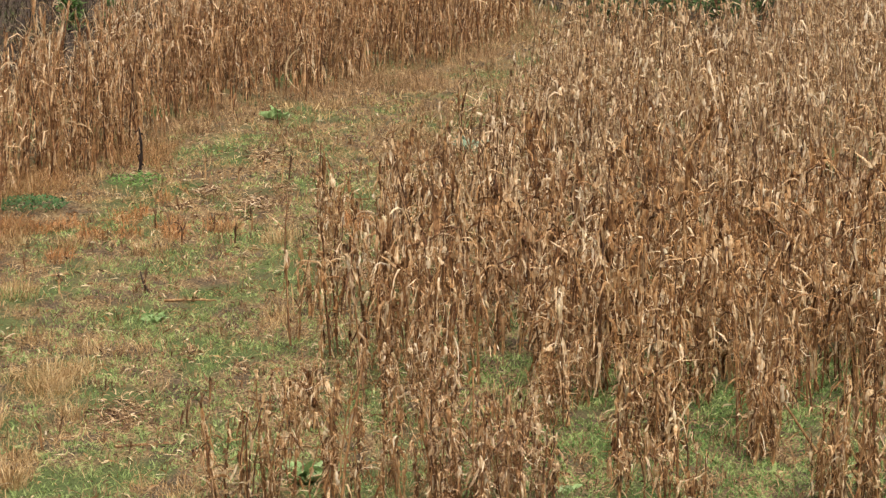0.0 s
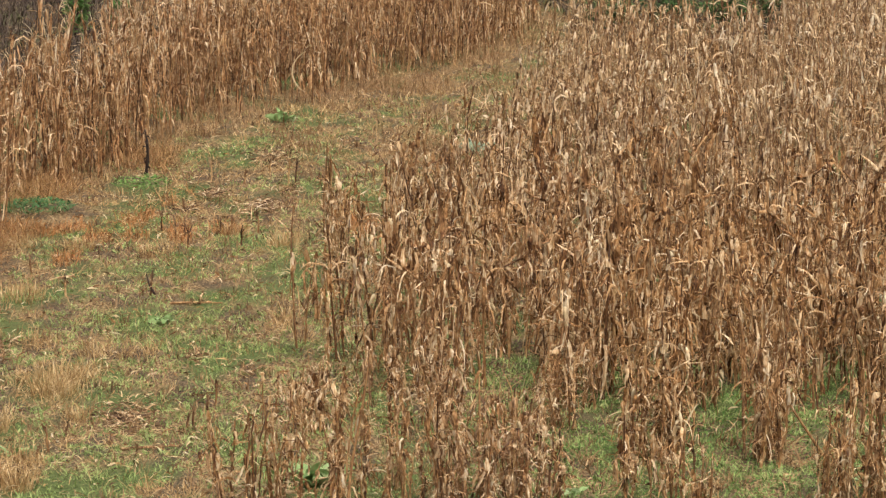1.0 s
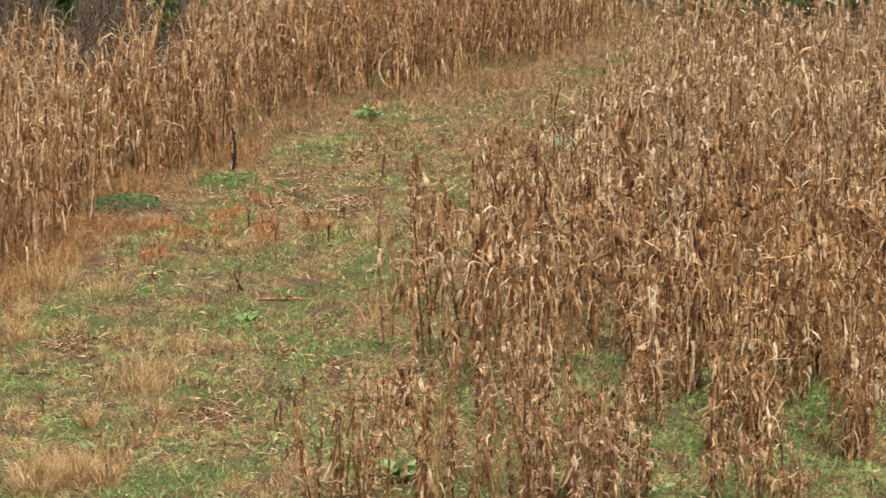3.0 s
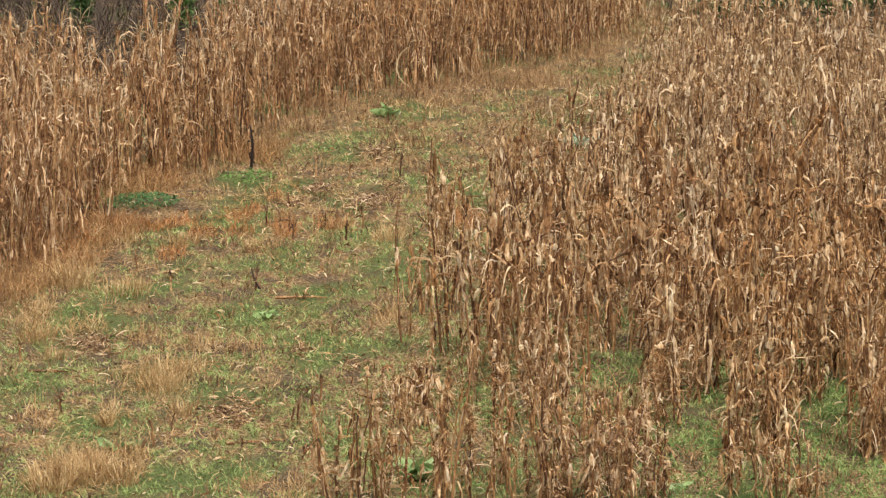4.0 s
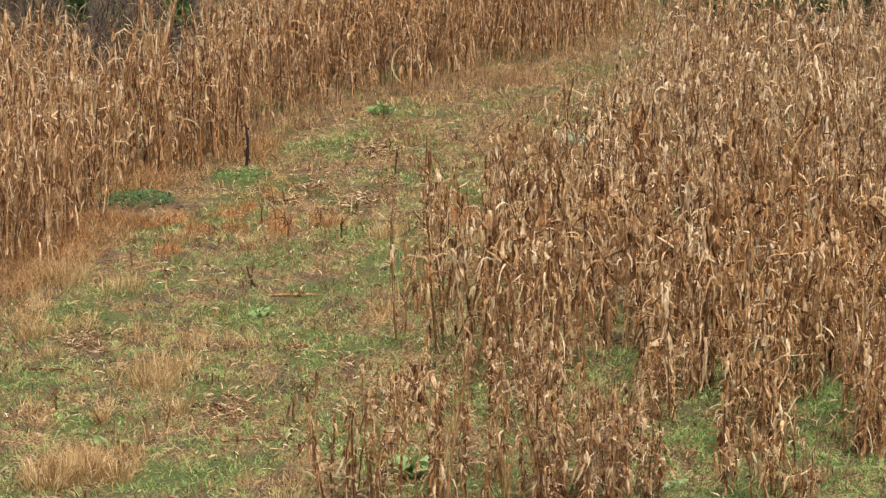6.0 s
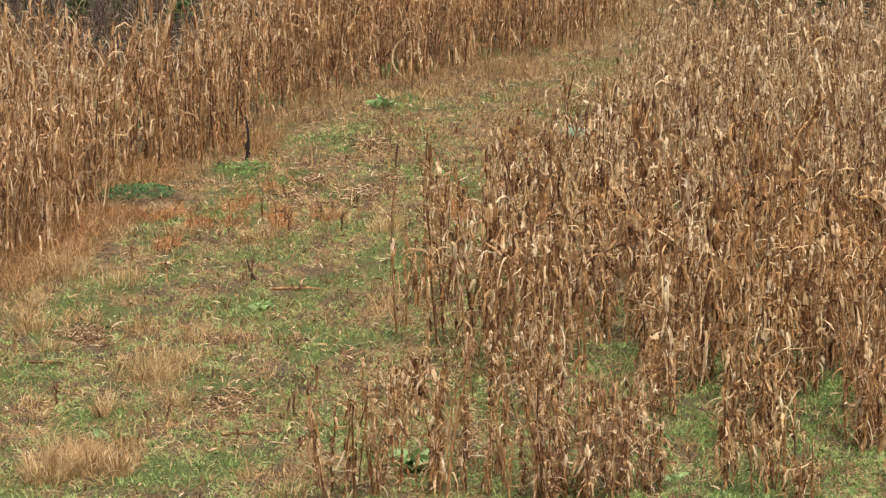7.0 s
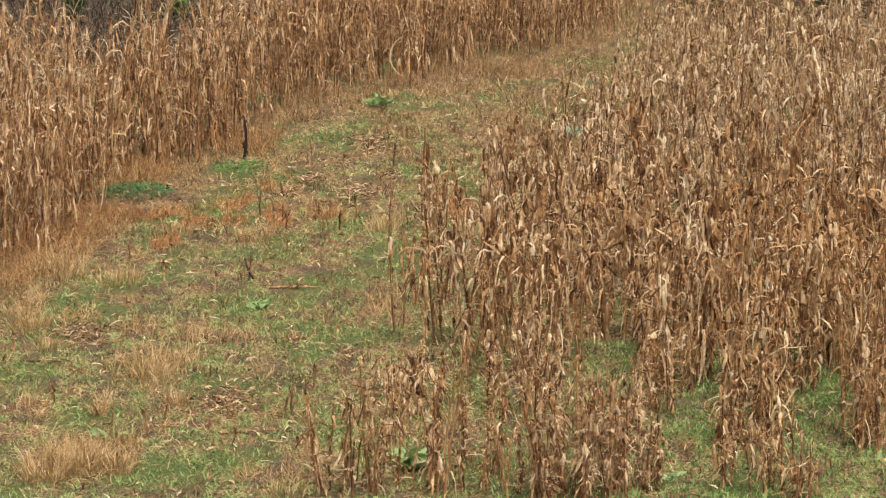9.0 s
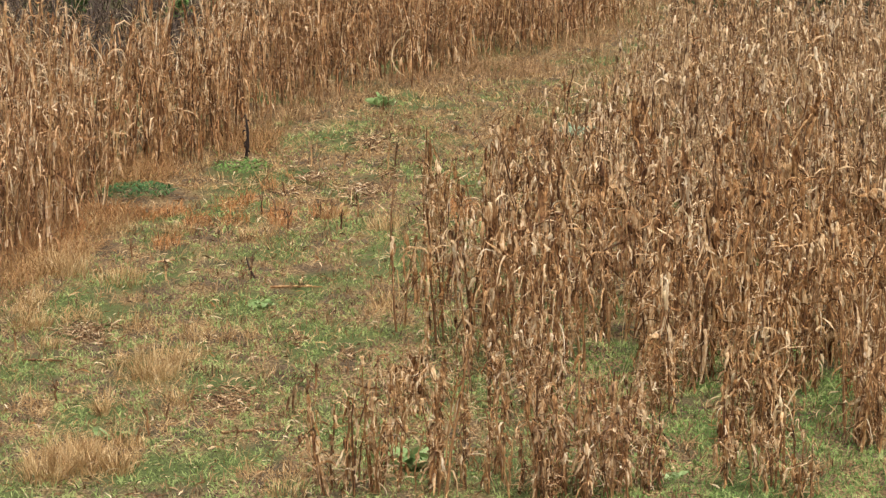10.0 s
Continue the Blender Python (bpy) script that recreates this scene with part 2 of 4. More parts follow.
def many(verts, faces):
    """One flat pair of arrays from blades of one kind."""
    m, k, _ = verts.shape
    return verts.reshape(-1, 3), (faces[None] + (np.arange(m) * k)[:, None, None]).reshape(-1, 4)


def joined(pieces):
    """Several (verts, faces) as one."""
    vs, fs, at = [], [], 0
    for v, f in pieces:
        vs.append(v)
        fs.append(np.asarray(f) + at)
        at += len(v)
    return np.concatenate(vs), np.concatenate(fs)


def tube(path, radii, sides=5):
    path, radii = np.asarray(path, float), np.asarray(radii, float)
    t = np.gradient(path, axis=0)
    t /= np.linalg.norm(t, axis=1)[:, None]
    ref = np.where(np.abs(t[:, 2:3]) > 0.8, [[1.0, 0, 0]], [[0, 0, 1.0]])
    u = np.cross(t, ref)
    u /= np.linalg.norm(u, axis=1)[:, None]
    v = np.cross(t, u)
    ang = np.arange(sides) * 2 * math.pi / sides
    ring = path[:, None] + radii[:, None, None] * (np.cos(ang)[None, :, None] * u[:, None] + np.sin(ang)[None, :, None] * v[:, None])
    faces = [(i * sides + j, i * sides + (j + 1) % sides, (i + 1) * sides + (j + 1) % sides, (i + 1) * sides + j)
             for i in range(len(path) - 1) for j in range(sides)]
    return ring.reshape(-1, 3), np.array(faces)


def part(name, geom, material, parent, label=""):
    ob = new(name, quads_mesh(name, geom[0], geom[1], [material]))
    ob.parent = parent
    return tagged(ob, label)


def thing(name, m, label, category, group=""):
    ob = new(name)
    ob.empty_display_size = 0.1
    ob.matrix_basis = m
    return tagged(ob, label, category, group)


# ---------- plan: where the two stands of corn begin ----------
LEFT_Y = [28, 39, 41.2, 42.5, 44.5, 46.3, 48.9, 50.3, 51.4, 55.3, 56.7, 57.8, 60.1, 61.7, 64.9, 66.8, 70.4, 74, 90]
LEFT_X = [-6.2, -5.2, -4.95, -4.7, -4.4, -4.25, -4.35, -3.75, -2.9, -2.7, -2.4, -1.7, -1.0, 0.0, 1.2, 2.7, 3.5, 4.0, 6.0]
RIGHT_Y = [28, 33.6, 35.8, 37.6, 41.2, 45.4, 48.9, 50.6, 53.6, 57.8, 62.6, 65.3, 68.3, 73.9, 90]
RIGHT_X = [-1.0, -1.0, -0.9, -0.7, -0.6, -0.4, 0.2, 0.7, 1.3, 2.4, 3.1, 3.8, 4.3, 4.8, 6.6]
# where the thick near stand begins, fitted to the camera's view: y by bearing (x over y)
VIEW_BEARING = [-0.0366, -0.0238, -0.0142, -0.0047, 0.0017, 0.0177, 0.0216, 0.0257, 0.0336, 0.0400, 0.0447, 0.0559, 0.0585, 0.0649, 0.0664, 0.0719, 0.0799, 0.0818, 0.0978, 0.0991, 0.1055, 0.1078, 0.1150, 0.1170, 0.1250, 0.1280, 0.1358, 0.1428, 0.1488, 0.1584]
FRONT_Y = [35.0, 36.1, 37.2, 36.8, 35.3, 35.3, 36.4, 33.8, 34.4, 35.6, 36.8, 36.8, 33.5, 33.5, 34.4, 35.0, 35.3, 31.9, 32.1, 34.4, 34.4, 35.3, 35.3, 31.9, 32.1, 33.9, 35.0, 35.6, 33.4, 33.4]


def into_left(x, y):
    return np.interp(y, LEFT_Y, LEFT_X) - x


def into_right(x, y):
    return x - np.interp(y, RIGHT_Y, RIGHT_X)


# open green gaps in the thin front of the near stand: x, y, half width, half depth
BARE_SPOTS = [(1.69, 35.3, 0.23, 1.1), (2.33, 33.1, 0.24, 0.9), (3.55, 33.6, 0.25, 1.2), (0.81, 40.7, 0.18, 0.8), (0.07, 40.9, 0.18, 0.8), (2.84, 35.6, 0.14, 0.6), (4.35, 37.1, 0.09, 0.8), (2.0, 53.0, 0.35, 1.6)]
# brown gaps in the stand's thin edge along the strip
OPEN_SPOTS = [(0.36, 45.6, 0.34, 6.2), (-0.35, 44.0, 0.2, 6.0), (1.35, 53.5, 0.4, 2.5), (1.93, 51.5, 0.22, 2.6)]
# the greenest places on the strip and at the front
GREEN_SPOTS = BARE_SPOTS + [
    (-1.24, 36.1, 0.25, 1.2), (-2.25, 38.3, 0.4, 0.75), (-2.42, 35.7, 0.16, 0.44), (-1.78, 37.4, 0.2, 0.7), (-1.76, 35.7, 0.25, 0.75), (-3.61, 32.3, 0.2, 0.5), (-3.01, 34.3, 0.28, 0.55),
    (-4.33, 38.4, 0.38, 0.9), (-2.7, 51.3, 0.55, 1.0), (-2.28, 55.6, 0.45, 0.9), (-1.29, 54.9, 0.65, 0.9), (-0.82, 36.8, 0.25, 0.8), (-0.48, 33.4, 0.35, 1.3), (-1.2, 32.6, 0.32, 1.0),
    (0.44, 34.2, 0.22, 0.7), (0.79, 35.3, 0.17, 0.9), (3.71, 33.6, 0.32, 1.35), (2.04, 31.0, 0.3, 0.6), (-2.58, 41.6, 0.6, 1.0), (-1.88, 43.9, 0.56, 1.0)]


def in_spots(x, y, spots):
    best = np.zeros(len(x))
    for cx, cy, rx, ry in spots:
        best = np.maximum(best, 1 - ((x - cx) / rx) ** 2 - ((y - cy) / ry) ** 2)
    return np.clip(best, 0, 1)


# ---------- ground ----------
def build_ground():
    far = np.array([120, 300, 900, 3000.0])
    xs = np.concatenate([-far[::-1], [-50, -25], np.linspace(-13, 15, 141), [30, 60], far])
    ys = np.concatenate([-far[::-1], [-50, 0, 15], np.linspace(24, 84, 241), [95, 130], far[1:]])
    X, Y = np.meshgrid(xs, ys)
    near = (X >= -13) & (X <= 15) & (Y >= 24) & (Y <= 84)
    Z = np.where(near, ground_z(X, Y), 0)
    nx = len(xs)
    i, j = np.meshgrid(np.arange(nx - 1), np.arange(len(ys) - 1))
    a = (j * nx + i).ravel()
    faces = np.stack([a, a + 1, a + nx + 1, a + nx], 1)
    ob = new("ground", quads_mesh("ground", np.stack([X, Y, Z], -1), faces, [GROUND]))
    tagged(ob, "dark field soil with green growth and dry thatch", "ground", kind="structure")


build_ground()


# ---------- corn ----------
def corn_shape(height, leaves, broken=False, cols=True, ears=0, low_leaf=0.08, bushy=1.0, shreds=20, curls=6, tuft=0):
    """The parts of one withered corn plant standing at the origin: (kind, verts, faces)."""
    k = 7
    zs = np.linspace(-0.03, height, k)
    bend = rng.normal(0, 0.06, 2)
    wander = np.cumsum(rng.normal(0, 0.014, (k, 2)), 0)
    path = np.column_stack([bend[0] * (zs / height) ** 2 * height + wander[:, 0], bend[1] * (zs / height) ** 2 * height + wander[:, 1], zs])
    if broken:
        fall, cut = rng.uniform(0, 2 * math.pi), k - 3
        for q in range(cut + 1, k):
            path[q] = path[q - 1] + np.array([math.cos(fall) * 0.7, math.sin(fall) * 0.7, -0.6 * rng.uniform(0.2, 1.2)]) * height / (k - 1)
    thick = rng.uniform(0.011, 0.017)
    parts = [("stalk", *tube(path, np.linspace(thick, thick * 0.5, k)))]
    along = np.linspace(0, 1, k)
    on_stalk = lambda h: np.column_stack([np.interp(h, along, path[:, q]) for q in range(3)])
    az0 = rng.uniform(0, 2 * math.pi)
    hs = np.sort(rng.uniform(low_leaf, 1.0, leaves))
    at = on_stalk(hs)
    az = az0 + np.arange(leaves) * math.pi + rng.normal(0, 0.8, leaves)
    size = np.clip(height / 1.5, 0.6, 1.15)
    sort = rng.random(leaves)
    for low, high, length, width, e0, e1, power, twist, tip in (
            (0.00, 0.44, (0.15, 0.42), (0.012, 0.030), (-1.4, 0.8), (-1.57, -1.35), 0.2, 1.5, 0.35),    # dead leaf hanging along the stalk
            (0.44, 0.72, (0.10, 0.24), (0.030, 0.050), (1.42, 1.57), (1.3, 1.57), 1.0, 0.5, 0.2),       # sheath wrapped round the stalk
            (0.72, 0.80, (0.26, 0.50), (0.012, 0.024), (0.7, 1.35), (-1.9, -0.7), 0.8, 2.0, 0.5),       # bowed leaf
            (0.80, 0.92, (0.10, 0.30), (0.010, 0.024), (-0.7, 1.3), (-1.2, 1.0), 1.0, 2.2, 0.4),        # broken leaf standing off
            (0.92, 1.01, (0.05, 0.12), (0.022, 0.042), (-1.2, 1.2), (-1.8, 1.8), 1.0, 3.0, 0.25)):      # crumpled scrap
        w = np.flatnonzero((sort >= low) & (sort < high))
        m = len(w)
        if not m:
            continue
        run = np.minimum(rng.uniform(*length, m) * size, at[w, 2] * 0.95 + 0.12)
        wrap = low == 0.44
        v, f = ribbons(at[w], az[w], run, rng.uniform(*width, m) * bushy, rng.uniform(*e0, m), rng.uniform(*e1, m), twist=rng.normal(0, twist, m), curl=rng.normal(0, 0.6, m),
                       n=5 if cols else 3, power=power, fold=0.5 if cols or wrap else 0, base=0.8, tip=tip, tilt=rng.normal(0, 1.0, m), crumple=0.006 if wrap else 0.012)
        parts += [("leaf", q, f) for q in v]
    m = curls
    if m:
        v, f = ribbons(on_stalk(rng.uniform(0.2, 1.0, m)), rng.uniform(0, 2 * math.pi, m), rng.uniform(0.10, 0.40, m) * size, rng.uniform(0.005, 0.011, m) * bushy, rng.uniform(-1.0, 1.45, m),
                       rng.uniform(-2.4, 0.9, m), twist=rng.normal(0, 1.2, m), curl=rng.normal(0, 1.3, m), n=7 if cols else 5, power=1.1, fold=0, base=0.9, tip=0.5, crumple=0.005)
        parts.append(("curled_leaf", *many(v, f)))
    m = tuft
    if m:
        v, f = ribbons(on_stalk(rng.uniform(0.86, 1.0, m)), rng.uniform(0, 2 * math.pi, m), rng.uniform(0.15, 0.48, m), rng.uniform(0.007, 0.015, m), rng.uniform(1.0, 1.57, m),
                       rng.uniform(-1.6, 1.4, m), twist=rng.normal(0, 1.0, m), curl=rng.normal(0, 0.6, m), n=6, power=1.3, fold=0, base=0.8, tip=0.6, crumple=0.006)
        parts.append(("curled_leaf", *many(v, f)))
    m = shreds
    g = rng.uniform(0.1, 1.0, m)
    a = rng.uniform(0, 2 * math.pi, m)
    from_stalk = on_stalk(g) + np.column_stack([np.cos(a), np.sin(a), 0 * a]) * rng.uniform(0.0, 0.07, m)[:, None]
    rise = np.where(rng.random(m) < 0.5, rng.uniform(-1.55, -0.6, m), rng.uniform(0.3, 1.5, m))
    v, f = ribbons(from_stalk, a, np.minimum(rng.uniform(0.06, 0.26, m), 0.05 + from_stalk[:, 2]), rng.uniform(0.005, 0.012, m), rise, rise + rng.normal(0, 0.9, m),
                   twist=rng.normal(0, 1.2, m), curl=rng.normal(0, 0.8, m), n=3, fold=0, base=0.9, tip=0.4, crumple=0.010)
    parts.append(("shredded_leaf", *many(v, f)))
    for _ in range(ears):
        h = rng.uniform(0.4, 0.75) * height
        a = rng.uniform(0, 2 * math.pi)
        s = np.linspace(0, 1, 6)
        base = np.array([np.interp(h, zs, path[:, 0]), np.interp(h, zs, path[:, 1]), h])
        run = base + np.column_stack([math.cos(a) * (0.02 + 0.07 * s), math.sin(a) * (0.02 + 0.07 * s), 0.05 * s - 0.19 * s ** 1.5])
        parts.append(("ear", *tube(run, 0.025 * np.array([0.4, 0.9, 1.0, 0.85, 0.5, 0.12]), 6)))
    return parts


def corn_stand(name, spots, heights, kinds, label, leaf=LEAF):
    """All the plants of a thick stand in one mesh."""
    pieces, slots = [], []
    pick = rng.integers(0, len(kinds), len(spots))
    for q, kind in enumerate(kinds):
        who = np.flatnonzero(pick == q)
        if not len(who):
            continue
        kv, kf = joined([(v, f) for _, v, f in kind])
        slot = np.concatenate([np.full(len(f), {"stalk": 0, "leaf": 1, "shredded_leaf": 1, "ear": 2, "curled_leaf": 3}[n]) for n, _, f in kind])
        tall = kv[:, 2].max()
        sc = heights[who] / tall
        a = rng.uniform(0, 2 * math.pi, len(who))
        c, s = np.cos(a)[:, None], np.sin(a)[:, None]
        wide = (0.5 + 0.5 * sc)[:, None]
        lean = rng.normal(0, 0.05, (len(who), 2))
        z = kv[None, :, 2] * sc[:, None]
        x = (c * kv[None, :, 0] - s * kv[None, :, 1]) * wide + lean[:, :1] * z + spots[who, :1]
        y = (s * kv[None, :, 0] + c * kv[None, :, 1]) * wide + lean[:, 1:] * z + spots[who, 1:]
        z = z + ground_z(spots[who, 0], spots[who, 1])[:, None]
        pieces.append((np.stack([x, y, z], -1).reshape(-1, 3), (kf[None] + (np.arange(len(who)) * len(kv))[:, None, None]).reshape(-1, 4)))
        slots.append(np.tile(slot, len(who)))
    v, f = joined(pieces)
    ob = new(name, quads_mesh(name, v, f, [STALK, leaf, HUSK, CURLED], np.concatenate(slots)))
    return tagged(ob, label, "corn", kind="stuff")


def scatter(x0, x1, y0, y1, per_m2):
    """Random spots in a stretch of the plan, kept to the camera's view plus a margin."""
    n = int((x1 - x0) * (y1 - y0) * per_m2)
    p = np.column_stack([rng.uniform(x0, x1, n), rng.uniform(y0, y1, n)])
    return p[(p[:, 0] < 0.155 * p[:, 1] + 1.0) & (p[:, 0] > -0.126 * p[:, 1] - 1.0)]


FULL = [corn_shape(1.6, int(rng.integers(22, 28)), ears=int(rng.random() < 0.3), curls=6, bushy=1.25) for _ in range(20)]
FULL += [corn_shape(1.2, 21, broken=True, curls=6, bushy=1.25) for _ in range(5)]
FAR = [corn_shape(1.9, int(rng.integers(18, 22)), cols=False, low_leaf=0.1, shreds=12, bushy=1.4, curls=4, ears=int(rng.random() < 0.2)) for _ in range(18)]
TALL = [corn_shape(1.9, int(rng.integers(19, 24)), cols=False, low_leaf=0.08, shreds=16, bushy=1.0, curls=5, tuft=int(rng.integers(3, 9))) for _ in range(20)]


def build_stands():
    # the stand on the far side of the mown strip
    p = scatter(-11, 7, 38, 76, 13)
    d = into_left(p[:, 0], p[:, 1])
    rear = np.interp(p[:, 0], [-9, -7.5, -6.5, -4.6, -3.6, -2.0, 6], [57, 55, 52.5, 53, 60, 67, 84])
    keep = (d > 0) & (p[:, 1] < rear) & (rng.random(len(p)) < np.clip(0.5 + d * 0.6, 0, 1))
    p = p[keep]
    h = 1.93 + 0.1 * (p[:, 0] < -5.6) + 0.3 * (vnoise(p[:, 0], p[:, 1], 2.0, 9) - 0.5) + rng.normal(0, 0.16, len(p))
    u = p[:, 0] / p[:, 1]
    h = h + 0.4 * (u < -0.103) * (rng.random(len(p)) < 0.45) + 0.35 * (abs(u + 0.0795) < 0.0012) - 0.4 * (abs(u + 0.074) < 0.004) * (p[:, 1] > 46)
    corn_stand("tall_corn_stand", p, np.clip(h, 1.0, 2.6), TALL, "tall thick stand of dry brown corn beside the strip", BROWN_LEAF)
    # the stand on the near side
    p = np.concatenate([scatter(-1.5, 13, 31.5, 76, 9.0), scatter(-0.4, 6, 31.5, 37.5, 5.5)])
    d = into_right(p[:, 0], p[:, 1])
    rear = np.where((p[:, 0] > 4.9) & (p[:, 0] < 8.6), 66.0, 76.0)
    start = np.interp(p[:, 1], [36, 39, 41.5, 44, 48, 52, 58], [-0.2, 0.0, 0.1, 0.4, 0.6, 0.7, 0.0])
    soft_edge = np.interp(p[:, 1], [36, 38, 40, 42, 46, 52, 60], [1.1, 1.7, 1.9, 1.8, 1.4, 1.2, 1.1])
    # front edge looked up by bearing from the camera
    line = np.interp(p[:, 0] / p[:, 1], VIEW_BEARING, FRONT_Y)
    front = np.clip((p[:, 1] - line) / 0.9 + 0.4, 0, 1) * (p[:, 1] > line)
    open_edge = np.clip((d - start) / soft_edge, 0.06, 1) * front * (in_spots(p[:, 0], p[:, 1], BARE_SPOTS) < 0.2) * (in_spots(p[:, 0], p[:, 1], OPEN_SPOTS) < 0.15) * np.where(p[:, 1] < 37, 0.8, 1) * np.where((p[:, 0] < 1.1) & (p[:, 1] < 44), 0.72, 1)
    keep = (d > 0) & (p[:, 1] < rear) & (rng.random(len(p)) < open_edge)
    p, d = p[keep], d[keep]
    h = 1.35 + 0.35 * (vnoise(p[:, 0], p[:, 1], 2.0, 5) - 0.5) + rng.normal(0, 0.2, len(p)) - 0.75 * np.clip(1 - d / 2.2, 0, 1) * np.interp(p[:, 1], [43, 49, 56, 63], [0, 1, 1, 0.1])
    h = np.where(rng.random(len(p)) < 0.12, h * 0.6, h)
    # more plants get the paler leaf as y grows
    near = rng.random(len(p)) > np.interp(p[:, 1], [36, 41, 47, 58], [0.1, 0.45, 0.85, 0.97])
    corn_stand("near_corn_stand", p[near], np.clip(h[near], 0.35, 1.9), FULL, "thick stand of dry tan corn with hanging leaves")
    corn_stand("far_corn_stand", p[~near], np.clip(h[~near], 0.35, 1.8), FAR, "stand of pale tan corn, thicker far off", PALE_LEAF)


build_stands()

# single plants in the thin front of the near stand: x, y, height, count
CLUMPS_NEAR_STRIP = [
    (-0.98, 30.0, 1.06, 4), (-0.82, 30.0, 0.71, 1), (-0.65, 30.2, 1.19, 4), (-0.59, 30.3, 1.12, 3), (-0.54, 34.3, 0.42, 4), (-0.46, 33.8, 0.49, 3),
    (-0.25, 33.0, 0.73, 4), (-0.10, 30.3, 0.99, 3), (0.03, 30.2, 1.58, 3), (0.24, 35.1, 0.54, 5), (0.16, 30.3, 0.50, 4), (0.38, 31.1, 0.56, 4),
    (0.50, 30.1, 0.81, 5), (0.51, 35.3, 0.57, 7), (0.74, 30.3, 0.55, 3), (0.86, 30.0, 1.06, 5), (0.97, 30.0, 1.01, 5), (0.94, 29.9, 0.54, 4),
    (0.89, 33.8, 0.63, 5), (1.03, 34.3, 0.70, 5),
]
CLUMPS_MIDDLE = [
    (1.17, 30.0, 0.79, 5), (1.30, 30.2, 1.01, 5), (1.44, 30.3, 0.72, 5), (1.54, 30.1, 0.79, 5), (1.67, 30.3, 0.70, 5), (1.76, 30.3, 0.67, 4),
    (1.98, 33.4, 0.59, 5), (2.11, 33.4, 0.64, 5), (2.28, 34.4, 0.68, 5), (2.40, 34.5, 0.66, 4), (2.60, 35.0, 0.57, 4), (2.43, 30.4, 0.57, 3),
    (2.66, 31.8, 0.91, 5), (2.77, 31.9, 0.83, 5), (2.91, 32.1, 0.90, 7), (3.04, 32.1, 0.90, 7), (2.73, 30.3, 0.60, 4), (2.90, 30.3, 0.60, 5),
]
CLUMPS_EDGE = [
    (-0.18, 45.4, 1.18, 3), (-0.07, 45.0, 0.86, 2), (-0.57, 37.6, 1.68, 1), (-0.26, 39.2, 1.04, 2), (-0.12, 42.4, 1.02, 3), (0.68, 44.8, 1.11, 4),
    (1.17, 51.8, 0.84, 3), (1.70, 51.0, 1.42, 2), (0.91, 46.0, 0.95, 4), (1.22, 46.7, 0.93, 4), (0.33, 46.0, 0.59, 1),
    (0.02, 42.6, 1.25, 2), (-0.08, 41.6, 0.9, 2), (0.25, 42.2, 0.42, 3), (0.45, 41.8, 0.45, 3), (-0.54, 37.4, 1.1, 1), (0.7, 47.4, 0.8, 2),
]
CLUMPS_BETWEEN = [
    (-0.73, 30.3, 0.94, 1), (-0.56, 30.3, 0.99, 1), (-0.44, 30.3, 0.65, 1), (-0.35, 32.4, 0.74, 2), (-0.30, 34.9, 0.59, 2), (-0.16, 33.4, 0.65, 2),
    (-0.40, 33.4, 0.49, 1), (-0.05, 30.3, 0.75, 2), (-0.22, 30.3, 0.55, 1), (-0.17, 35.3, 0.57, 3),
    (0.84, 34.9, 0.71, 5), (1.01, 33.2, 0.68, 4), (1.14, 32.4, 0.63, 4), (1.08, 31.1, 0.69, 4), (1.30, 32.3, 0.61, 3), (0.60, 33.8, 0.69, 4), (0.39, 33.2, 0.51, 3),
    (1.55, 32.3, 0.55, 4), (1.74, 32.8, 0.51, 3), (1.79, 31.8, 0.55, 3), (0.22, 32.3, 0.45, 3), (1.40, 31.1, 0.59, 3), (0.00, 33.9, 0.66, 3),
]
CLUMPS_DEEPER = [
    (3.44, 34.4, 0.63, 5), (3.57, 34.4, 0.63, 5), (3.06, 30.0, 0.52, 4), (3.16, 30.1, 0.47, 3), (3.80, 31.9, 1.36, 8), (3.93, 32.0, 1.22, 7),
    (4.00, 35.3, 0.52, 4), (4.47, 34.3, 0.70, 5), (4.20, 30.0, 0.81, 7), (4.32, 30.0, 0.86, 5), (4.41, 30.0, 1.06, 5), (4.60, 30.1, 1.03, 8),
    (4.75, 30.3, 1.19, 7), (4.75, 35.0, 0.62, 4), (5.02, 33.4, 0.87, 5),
]


